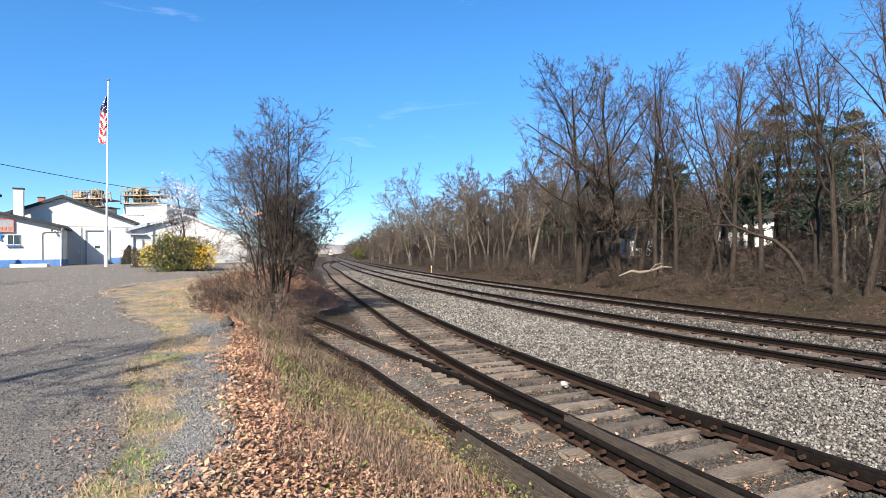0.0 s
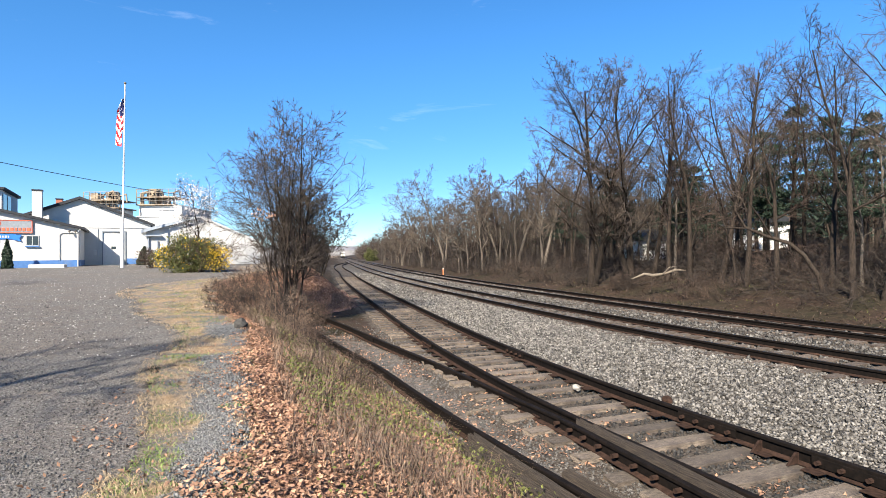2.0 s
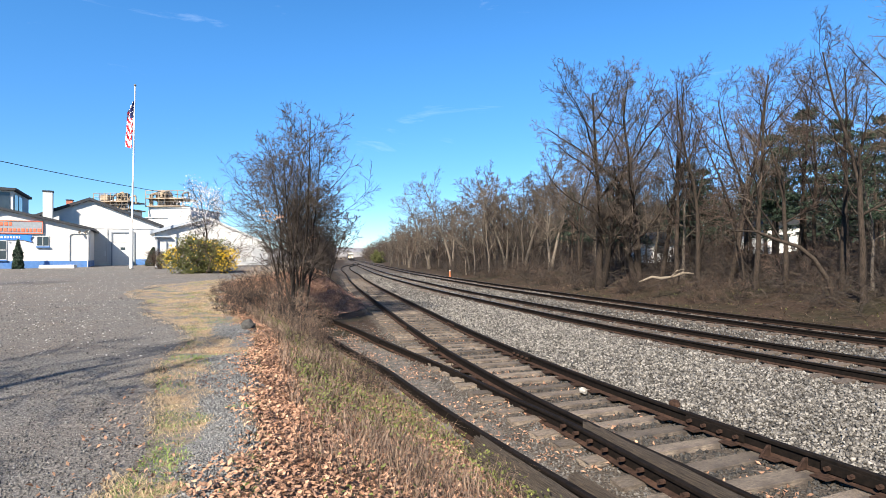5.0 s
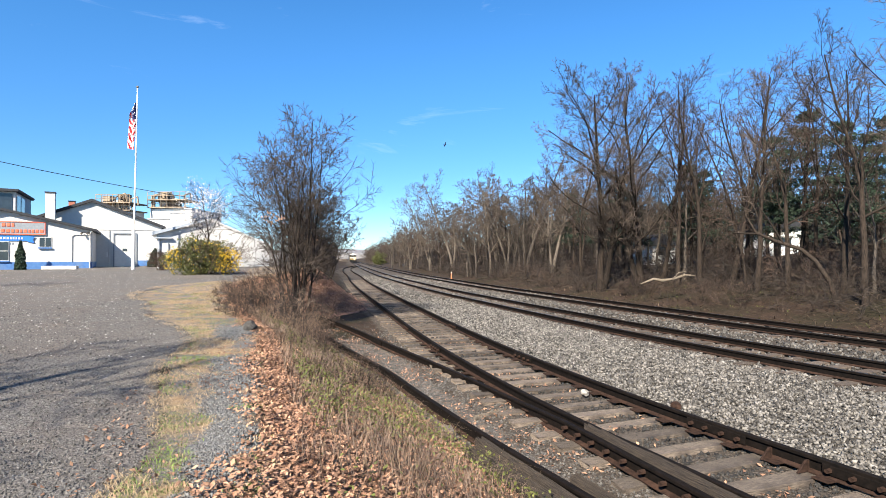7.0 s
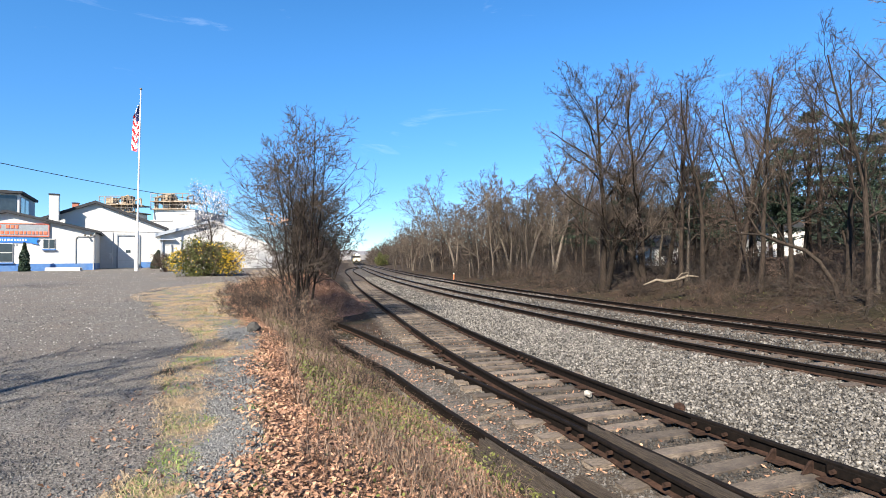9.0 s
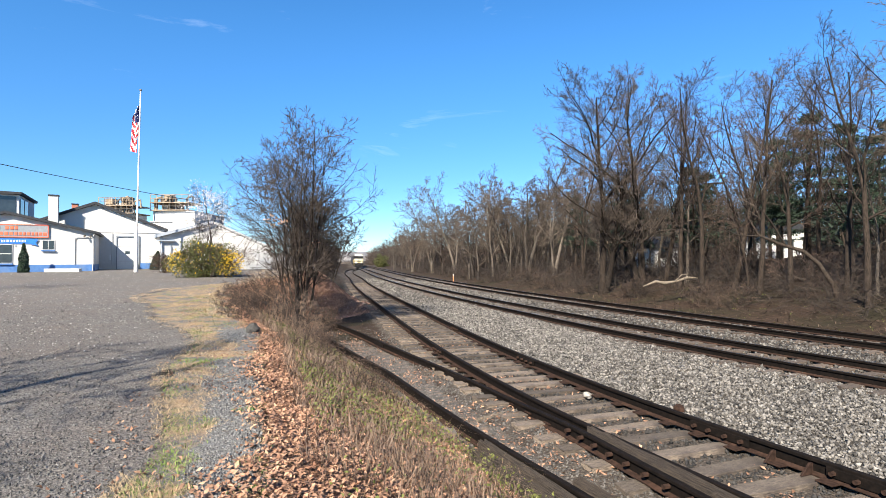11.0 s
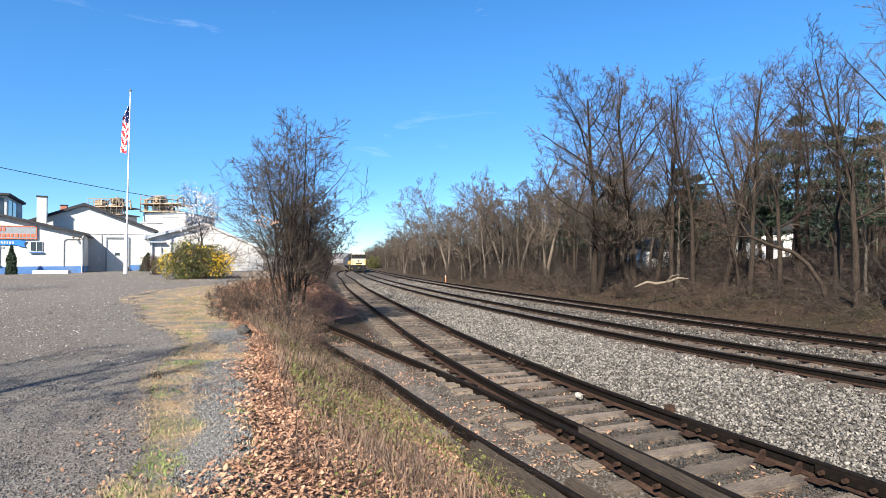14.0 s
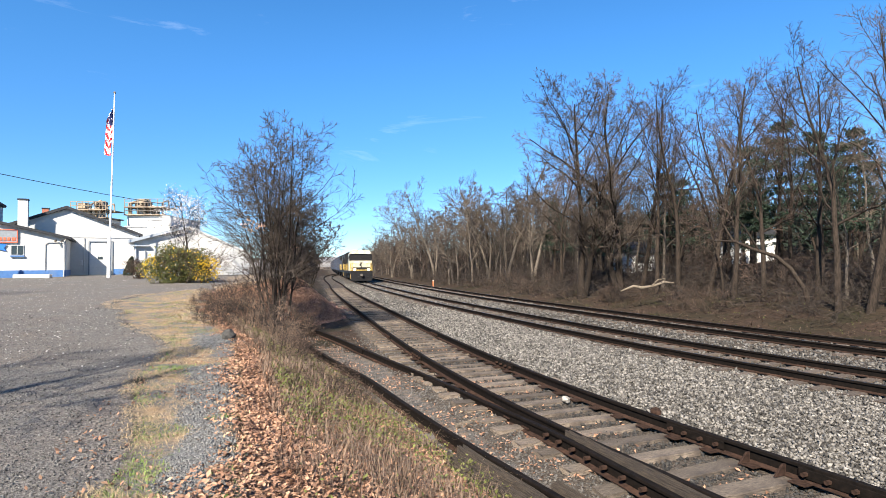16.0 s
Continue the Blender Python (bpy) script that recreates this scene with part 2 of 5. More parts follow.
def box(x0, x1, y0, y1, z0, z1, bevel=0.0, bm=None):
    bm = bm or bmesh.new()
    r = bmesh.ops.create_cube(bm, size=1, matrix=Matrix.Translation(((x0 + x1) / 2, (y0 + y1) / 2, (z0 + z1) / 2)) @ Matrix.Diagonal((x1 - x0, y1 - y0, z1 - z0, 1)))
    if bevel:
        es = {e for v in r["verts"] for e in v.link_edges}
        bmesh.ops.bevel(bm, geom=list(es), offset=bevel, segments=2, affect="EDGES", profile=0.6)
    return bm


def cyl(p, q, r0, r1=None, n=12, bm=None):
    bm = bm or bmesh.new()
    p, q = Vector(p), Vector(q)
    d = q - p
    m = Matrix.Translation((p + q) / 2) @ d.to_track_quat("Z", "Y").to_matrix().to_4x4()
    bmesh.ops.create_cone(bm, cap_ends=True, segments=n, radius1=r0, radius2=r0 if r1 is None else r1, depth=d.length, matrix=m)
    return bm


def prism(profile, y0, y1, bm=None):
    """Extrudes an (x, z) outline along y."""
    bm = bm or bmesh.new()
    a = [bm.verts.new((x, y0, z)) for x, z in profile]
    b = [bm.verts.new((x, y1, z)) for x, z in profile]
    n = len(profile)
    bm.faces.new(a)
    bm.faces.new(b[::-1])
    for i in range(n):
        bm.faces.new((a[i], b[i], b[(i + 1) % n], a[(i + 1) % n]))
    bmesh.ops.recalc_face_normals(bm, faces=bm.faces)
    return bm


# ---- plan of the tracks ----
def curve_of(table):
    ys = np.array([p[0] for p in table], float)
    xs = np.array([p[1] for p in table], float)
    d = np.gradient(xs, ys)

    def at(y):
        y = np.asarray(y, float)
        i = np.clip(np.searchsorted(ys, y) - 1, 0, len(ys) - 2)
        hh = ys[i + 1] - ys[i]
        t = np.clip((y - ys[i]) / hh, 0, 1)
        v = (2 * t**3 - 3 * t**2 + 1) * xs[i] + (t**3 - 2 * t**2 + t) * hh * d[i] + (-2 * t**3 + 3 * t**2) * xs[i + 1] + (t**3 - t**2) * hh * d[i + 1]
        v = v + np.where(y < ys[0], (y - ys[0]) * d[0], 0) + np.where(y > ys[-1], (y - ys[-1]) * d[-1], 0)
        return v
    return at


main_x = curve_of([(-20, 26.5), (0, 13.7), (6, 10.35), (12, 7.5), (17, 5.65), (22, 4.1), (28, 2.35), (36, 0.12), (50, -3.3), (66, -6.9), (90, -11.7), (133, -19.9), (235, -38.7), (440, -75.1), (900, -157)])
siding_x = curve_of([(-12, 13.0), (0, 5.6), (5, 3.45), (8, 2.27), (12, 1.0), (16, -0.05), (22, -1.45), (28, -2.83), (38, -5.1), (54, -8.5), (70, -11.6), (88, -15.4), (106, -18.9), (124, -21.9), (142, -24.0), (165, -26.0)])
spur_x = curve_of([(0, 4.4), (5.26, 1.99), (7.84, 0.82), (9.57, 0.11), (11.5, -0.65), (13.4, -1.55), (15.3, -2.4), (17.7, -3.45), (20.6, -4.9), (24, -6.9)])
toe_x = curve_of([(-20, 14), (-5, 5.0), (0, 2.9), (3, 1.75), (5.5, 0.85), (8, -0.25), (11, -1.5), (14, -2.9), (18, -4.7), (22, -5.2), (27, -4.0), (32, -5.3), (40, -7.6), (60, -12), (100, -20.6), (160, -31), (440, -82)])
edge_x = curve_of([(-20, 9), (-5, 1.2), (0, -0.5), (3.8, -1.35), (8, -2.7), (11, -3.75), (14, -5.3), (18, -7.0), (22, -7.9), (27, -6.5), (32, -7.7), (40, -10.0), (60, -14.2), (100, -23.5), (160, -34), (440, -86)])


def slope_of(fn, y):
    return (fn(y + 0.05) - fn(y - 0.05)) / 0.1


def soft(a, b, v):
    t = np.clip((v - a) / (b - a), 0, 1)
    return t * t * (3 - 2 * t)


def wob(x, y, s):
    return np.sin(x * s + 1.3 * np.sin(y * s * 0.7)) * np.cos(y * s * 1.1 + 0.7 * np.sin(x * s * 0.6))


def lot_z(x, y):
    return 0.55 + 0.0193 * np.clip(y, -10, 47) + 0.02 * wob(x, y, 0.9) + 0.01 * wob(x, y, 3.1)


def right_u(x, y):
    """Distance to the right of the near main track's middle."""
    k = slope_of(main_x, y)
    return (x - main_x(y)) / np.sqrt(1 + k * k)


def ground_z(x, y):
    x, y = np.asarray(x, float), np.asarray(y, float)
    u = right_u(x, y)
    us = (x - siding_x(y)) / np.sqrt(1 + slope_of(siding_x, y) ** 2)
    bed = -0.215 - 0.015 * wob(x, y, 2.3) - 0.02 * soft(1.2, 0.7, np.abs(us))
    low = -0.31 + 0.015 * wob(x, y, 2.0)
    z = low + (bed - low) * soft(-1.9, -0.95, us)
    z = np.where(u > 6.0, bed - 0.28 * soft(6.0, 7.4, u), z)
    rise = 0.95 * soft(7.8, 13.5, u) + 1.3 * soft(12, 26, u) + 2.1 * soft(22, 46, u) + 3.5 * soft(60, 110, u)
    z = z + np.where(u > 7.0, rise + 0.07 * wob(x, y, 0.8) * soft(7.5, 11, u), 0)
    top = lot_z(x, y) + 0.5 * np.exp(-((y - 27) / 6) ** 2) * np.exp(-(np.clip(edge_x(y) - x, 0, 99) / 2.2) ** 2)
    top = top + 0.05 * wob(x, y, 1.9) * np.exp(-((x - edge_x(y)) / 1.2) ** 2)
    t = np.clip((toe_x(y) - x) / np.maximum(toe_x(y) - edge_x(y), 0.2), 0, 1)
    t = 0.7 * t + 0.3 * t * t * (3 - 2 * t)
    return np.where(x < toe_x(y), z + (top - z) * t, z)


def gz(x, y):
    return float(ground_z(x, y))


def verge_w(y):
    """Width of the grassy verge between the lot and the bank."""
    return 0.72 + 0.05 * np.clip(y, 0, 40) + 0.13 * np.clip(y - 9, 0, 12) + 0.14 * np.sin(y * 1.1)


def bare_patch(x, y):
    """Patches of bare grey gravel in the verge, on the side of the bank."""
    v = (edge_x(y) - x) / verge_w(y) + 0.16 * wob(x, y, 4.0) + 0.14 * wob(x + 3, y, 9.0)
    return soft(0.66, 0.5, v) * soft(-0.05, 0.08, v) * (soft(8.4, 7.6, y) + soft(9.2, 9.8, y) * soft(12.3, 11.3, y))


def axis(stops):
    out = []
    for a, b, step in stops:
        out += list(np.arange(a, b, step))
    return np.array(out + [stops[-1][1]])


def build_ground():
    xs = axis([(-900, -200, 50), (-200, -60, 10), (-60, -16, 2), (-16, -9, 0.6), (-9, 13, 0.22), (13, 30, 0.8), (30, 80, 3), (80, 200, 12), (200, 900, 50)])
    ys = axis([(-120, -20, 12), (-20, 2, 1.2), (2, 16, 0.22), (16, 34, 0.4), (34, 70, 1.2), (70, 170, 4), (170, 500, 15), (500, 1500, 60)])
    X, Y = np.meshgrid(xs, ys)
    Z = ground_z(X, Y)
    nx, ny = len(xs), len(ys)
    V = np.c_[X.ravel(), Y.ravel(), Z.ravel()]
    i = np.arange(nx * ny).reshape(ny, nx)
    a, b, c, d = i[:-1, :-1].ravel(), i[:-1, 1:].ravel(), i[1:, 1:].ravel(), i[1:, :-1].ravel()
    T = np.concatenate([np.c_[a, b, c], np.c_[a, c, d]])
    me = tri_mesh("ground", V, T, ground_material())
    me.polygons.foreach_set("use_smooth", [True] * len(me.polygons))
    x, y = V[:, 0], V[:, 1]
    u = right_u(x, y)
    us = (x - siding_x(y)) / np.sqrt(1 + slope_of(siding_x, y) ** 2)
    e = edge_x(y)
    verge = verge_w(y)
    zones = {
        "w_lot": soft(-0.35, 0.35, (e - verge) - x),
        "w_verge": soft(-0.3, 0.3, e - x) * soft(-0.35, 0.35, x - (e - verge)),
        "w_litter": soft(-0.2, 0.3, x - e) * soft(0.5, -0.1, x - toe_x(y)) * soft(60, 40, y),
        "w_bare": bare_patch(x, y),
        "w_bed": soft(-1.75, -1.3, us) * soft(7.0, 6.4, u) * soft(170, 150, y) + soft(-2.6, -2.1, u) * soft(7.0, 6.4, u) * soft(140, 160, y),
        "w_fresh": soft(0.75, 0.95, us) * soft(-1.0, -1.3, u),
        "w_cinder": soft(-0.2, 0.3, x - toe_x(y)) * soft(-1.3, -1.75, us) * soft(19, 13, y),
    }
    for k, w in zones.items():
        at = me.attributes.new(k, "FLOAT", "POINT")
        at.data.foreach_set("value", np.clip(w, 0, 1).astype(np.float32))
    tagged(new("ground", me), "gravel lot, leafy bank, ballast bed and rising woodland floor", "ground", kind="structure")


def ground_material():
    m = bpy.data.materials.new("ground")
    m.use_nodes = True
    n, l = m.node_tree.nodes, m.node_tree.links
    b = n["Principled BSDF"]
    b.inputs["Roughness"].default_value = 0.95
    b.inputs["Specular IOR Level"].default_value = 0.15
    tc = n.new("ShaderNodeTexCoord")

    def nz(scale, detail=5, rough=0.65):
        t = n.new("ShaderNodeTexNoise")
        t.inputs["Scale"].default_value, t.inputs["Detail"].default_value, t.inputs["Roughness"].default_value = scale, detail, rough
        l.new(tc.outputs["Object"], t.inputs["Vector"])
        return t.outputs["Fac"]

    def ramp(fac, *stops):
        r = n.new("ShaderNodeValToRGB")
        el = r.color_ramp.elements
        while len(el) < len(stops):
            el.new(0.5)
        for q, (p, c) in zip(el, stops):
            q.position, q.color = p, (*c, 1)
        l.new(fac, r.inputs["Fac"])
        return r.outputs["Color"]

    def mixc(fac, a, c):
        x = n.new("ShaderNodeMixRGB")
        l.new(fac, x.inputs["Fac"])
        l.new(a, x.inputs["Color1"])
        l.new(c, x.inputs["Color2"])
        return x.outputs["Color"]

    def zone(name, rag):
        a = n.new("ShaderNodeAttribute")
        a.attribute_name = name
        s = n.new("ShaderNodeMath")
        s.operation = "ADD"
        q = n.new("ShaderNodeMath")
        q.operation = "MULTIPLY_ADD"
        l.new(rag, q.inputs[0])
        q.inputs[1].default_value, q.inputs[2].default_value = 1.6, -0.8
        l.new(a.outputs["Fac"], s.inputs[0])
        l.new(q.outputs[0], s.inputs[1])
        r = n.new("ShaderNodeMapRange")
        r.inputs["From Min"].default_value, r.inputs["From Max"].default_value = 0.35, 0.65
        l.new(s.outputs[0], r.inputs["Value"])
        mul = n.new("ShaderNodeMath")
        mul.operation = "MULTIPLY"
        l.new(r.outputs["Result"], mul.inputs[0])
        g = n.new("ShaderNodeMath")
        g.operation = "GREATER_THAN"
        g.inputs[1].default_value = 0.02
        l.new(a.outputs["Fac"], g.inputs[0])
        l.new(g.outputs[0], mul.inputs[1])
        return mul.outputs[0]

    fine, mid, big, rag = nz(38, 4), nz(7, 6), nz(0.45, 5), nz(2.4, 6)
    woods = mixc(ramp(big, (0.45, (0, 0, 0)), (0.62, (1, 1, 1))),
                 ramp(mid, (0.3, (0.013, 0.009, 0.0065)), (0.55, (0.040, 0.026, 0.018)), (0.75, (0.095, 0.060, 0.041))),
                 ramp(mid, (0.3, (0.011, 0.010, 0.006)), (0.7, (0.034, 0.030, 0.016))))
    woods = mixc(ramp(fine, (0.35, (0.6, 0.6, 0.6)), (0.5, (0, 0, 0))), woods, ramp(fine, (0, (0.035, 0.023, 0.017)), (1, (0.06, 0.038, 0.026))))
    verge = mixc(ramp(rag, (0.45, (0, 0, 0)), (0.60, (1, 1, 1))),
                 ramp(fine, (0.3, (0.07, 0.067, 0.065)), (0.7, (0.18, 0.17, 0.165))),
                 ramp(mid, (0.3, (0.12, 0.078, 0.048)), (0.5, (0.32, 0.22, 0.13)), (0.62, (0.20, 0.15, 0.08)), (0.75, (0.13, 0.14, 0.045))))
    lot = mixc(ramp(big, (0.42, (0, 0, 0)), (0.66, (1, 1, 1))),
               ramp(fine, (0.3, (0.035, 0.033, 0.031)), (0.5, (0.115, 0.108, 0.102)), (0.7, (0.25, 0.236, 0.222))),
               ramp(fine, (0.3, (0.045, 0.037, 0.032)), (0.5, (0.13, 0.109, 0.095)), (0.7, (0.25, 0.213, 0.185))))
    lot = mixc(ramp(mid, (0.40, (0.55, 0.55, 0.55)), (0.60, (0, 0, 0))), lot, ramp(fine, (0.3, (0.045, 0.042, 0.039)), (0.7, (0.16, 0.15, 0.14))))
    lot = mixc(ramp(nz(1.3, 7, 0.7), (0.56, (0, 0, 0)), (0.74, (0.6, 0.6, 0.6))), lot, ramp(fine, (0.3, (0.11, 0.085, 0.065)), (0.7, (0.22, 0.18, 0.145))))
    bed = ramp(fine, (0.3, (0.014, 0.0115, 0.0095)), (0.5, (0.06, 0.049, 0.04)), (0.7, (0.16, 0.136, 0.112)))
    # dark fines under the stones, coloured darker still for the shaded gaps
    fresh = ramp(fine, (0.3, (0.014, 0.012, 0.010)), (0.5, (0.055, 0.049, 0.042)), (0.68, (0.18, 0.164, 0.145)))
    cinder = mixc(ramp(mid, (0.45, (0, 0, 0)), (0.65, (1, 1, 1))), ramp(fine, (0.3, (0.03, 0.029, 0.028)), (0.7, (0.11, 0.105, 0.10))),
                  ramp(fine, (0.3, (0.09, 0.066, 0.05)), (0.7, (0.24, 0.18, 0.135))))
    litter = ramp(nz(24, 3), (0.3, (0.045, 0.026, 0.017)), (0.5, (0.18, 0.10, 0.064)), (0.7, (0.34, 0.20, 0.13)))
    col = mixc(zone("w_litter", rag), woods, litter)
    col = mixc(zone("w_cinder", rag), col, cinder)
    col = mixc(zone("w_bed", rag), col, bed)
    col = mixc(zone("w_fresh", rag), col, fresh)
    col = mixc(zone("w_verge", rag), col, verge)
    col = mixc(zone("w_lot", rag), col, lot)
    col = mixc(zone("w_bare", rag), col, ramp(fine, (0.3, (0.06, 0.06, 0.061)), (0.7, (0.21, 0.208, 0.205))))
    l.new(col, b.inputs["Base Color"])
    bp = n.new("ShaderNodeBump")
    bp.inputs["Strength"].default_value, bp.inputs["Distance"].default_value = 0.8, 0.035
    l.new(fine, bp.inputs["Height"])
    bp2 = n.new("ShaderNodeBump")
    bp2.inputs["Strength"].default_value, bp2.inputs["Distance"].default_value = 0.3, 0.04
    l.new(mid, bp2.inputs["Height"])
    l.new(bp.outputs["Normal"], bp2.inputs["Normal"])
    l.new(bp2.outputs["Normal"], b.inputs["Normal"])
    return m


build_ground()


# ---- tracks ----
RAIL = [(-0.070, -0.17), (0.070, -0.17), (0.070, -0.158), (0.012, -0.140), (0.010, -0.045), (0.037, -0.036), (0.037, -0.006), (0.028, 0.0), (-0.028, 0.0), (-0.037, -0.006), (-0.037, -0.036), (-0.010, -0.045), (-0.012, -0.140), (-0.070, -0.158)]


def stations(y0, y1):
    out, y = [], y0
    while y < y1:
        out.append(y)
        y += 0.6 if abs(y) < 40 else (2 if y < 100 else 8)
    return out + [y1]


def sweep(fn, off, profile, y0, y1, z=0.0, zfn=None):
    """Sweeps an outline along a track's line at a sideways offset."""
    V, F, k = [], [], len(profile)
    st = stations(y0, y1)
    for y in st:
        s = float(slope_of(fn, y))
        nrm = Vector((1, -s)).normalized()
        cx, cy = float(fn(y)) + nrm.x * off, y + nrm.y * off
        dz = z + (zfn(y) if zfn else 0)
        for px, pz in profile:
            V.append((cx + nrm.x * px, cy + nrm.y * px, pz + dz))
    for i in range(len(st) - 1):
        for j in range(k):
            a, b = i * k + j, i * k + (j + 1) % k
            F.append((a, b, b + k, a + k))
    F.append(tuple(range(k))[::-1])
    F.append(tuple((len(st) - 1) * k + j for j in range(k)))
    return V, F


def rail(name, fn, off, y0, y1, parent, polished, z=0.0, zfn=None):
    V, F = sweep(fn, off, RAIL, y0, y1, z, zfn)
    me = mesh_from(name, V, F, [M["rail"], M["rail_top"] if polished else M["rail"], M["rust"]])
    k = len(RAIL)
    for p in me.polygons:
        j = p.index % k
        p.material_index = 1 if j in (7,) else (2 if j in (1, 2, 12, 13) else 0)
    return part(name, me, None, parent)


tie_data = {}


def tie_mesh(kind, seed):
    if (kind, seed) not in tie_data:
        rnd = random.Random(seed)
        bm = box(-1.3, 1.3, -0.115, 0.115, -0.18, 0.0, 0.012)
        for v in bm.verts:
            v.co.z += rnd.uniform(-0.006, 0.006)
            v.co.y += rnd.uniform(-0.008, 0.008)
            v.co.x += rnd.uniform(-0.03, 0.03)
        me = bpy.data.meshes.new("tie")
        bm.to_mesh(me)
        bm.free()
        me.materials.append(M[kind])
        tie_data[kind, seed] = me
    return tie_data[kind, seed]


def lay_ties(fn, y0, y1, step, parent, kind, z, jitter, seed):
    rnd = random.Random(seed)
    y = y0
    while y < y1:
        s = float(slope_of(fn, y))
        ob = new("tie", tie_mesh(kind, rnd.randrange(5)))
        ob.parent = parent
        ob.matrix_basis = pose(float(fn(y)) + rnd.uniform(-0.05, 0.05), y, z + rnd.uniform(-0.012, 0.012), rnd.uniform(-2, 2) * jitter, 0, math.degrees(-math.atan(s)) * -1 * -1 + rnd.uniform(-2, 2) * jitter)
        y += step / math.sqrt(1 + s * s) * (1 + rnd.uniform(-0.12, 0.12) * jitter)


def offset_of(fn, off):
    ys = np.concatenate([np.arange(-30, 70, 2.0), np.arange(70, 240, 10.0), np.arange(240, 900, 60.0)])
    s = slope_of(fn, ys)
    q = np.sqrt(1 + s * s)
    return curve_of(list(zip(ys - off * s / q, fn(ys) + off / q)))


far_x = offset_of(main_x, 4.4)
G = 0.7525


def build_track(fn, label, y0, y1, polished, ties, z=0.0):
    t = thing("railway_track", 0, 0, 0, label, "railway track", "parallel railway tracks", kind="structure")
    rail("rail", fn, -G, y0, y1, t, polished, z)
    rail("rail", fn, G, y0, y1, t, polished, z)
    return t


main_track = build_track(main_x, "main track with polished rusty rails on grey ballast", -15, 700, True, None)
far_track = build_track(far_x, "second main track beside leafy woodland edge", -15, 700, True, None)
siding = build_track(siding_x, "weathered siding track with grey exposed wooden ties", -8, 165, False, None)


# rails of the spur
spur = thing("railway_track", 0, 0, 0, "disused rusty spur track sunk in dark cinders", "railway track", "parallel railway tracks", kind="structure")
spur_drop = lambda y: -0.09 * float(soft(6.5, 9.5, y))
rail("rail", spur_x, -0.64, 2.0, 23.5, spur, False, -0.10)
spur_right_x = curve_of([(2.5, 3.18), (4, 2.65), (5.38, 2.16), (6.2, 1.89), (7.7, 1.42), (9.4, 0.80), (11.3, 0.0), (13.2, -0.88), (15.1, -1.75), (17.5, -2.82), (20.4, -4.25), (23.8, -6.2)])
rail("rail", spur_right_x, 0.0, 2.6, 23.5, spur, False, -0.01, spur_drop)


# ---- buildings of the works ----
def wall_block(parent, name, profile, y0, y1, material, label=""):
    return part(name, prism(profile, y0, y1), material, parent, label)


def window(parent, x0, x1, y, z0, z1, bars=1, rail_mid=False):
    """A window in a wall that faces -y."""
    w = part("window", box(x0 - 0.05, x1 + 0.05, y - 0.05, y + 0.02, z0 - 0.05, z1 + 0.05), M["white_metal"], parent)
    part("pane", box(x0, x1, y - 0.062, y - 0.052, z0, z1), M["glass"], w)
    for i in range(bars):
        xm = x0 + (x1 - x0) * (i + 1) / (bars + 1)
        part("mullion", box(xm - 0.025, xm + 0.025, y - 0.085, y - 0.063, z0, z1), M["white_metal"], w)
    if rail_mid:
        zm = (z0 + z1) / 2
        part("mullion", box(x0, x1, y - 0.095, y - 0.086, zm - 0.03, zm + 0.03), M["white_metal"], w)
    part("sill", box(x0 - 0.1, x1 + 0.1, y - 0.14, y - 0.051, z0 - 0.16, z0 - 0.06), M["blue"], w)
    return w


def pipe(parent, pts, r, material, name="pipe"):
    bm = bmesh.new()
    for a, b in zip(pts[:-1], pts[1:]):
        cyl(a, b, r, n=8, bm=bm)
    return part(name, bm, material, parent)


def turned(b, x, y, deg, sx):
    """Turns a building about one corner of its front."""
    b.matrix_basis = pose(x, y, 0, 0, 0, deg) @ Matrix.Diagonal((sx, 1, 1, 1)) @ pose(-x, -y, 0)


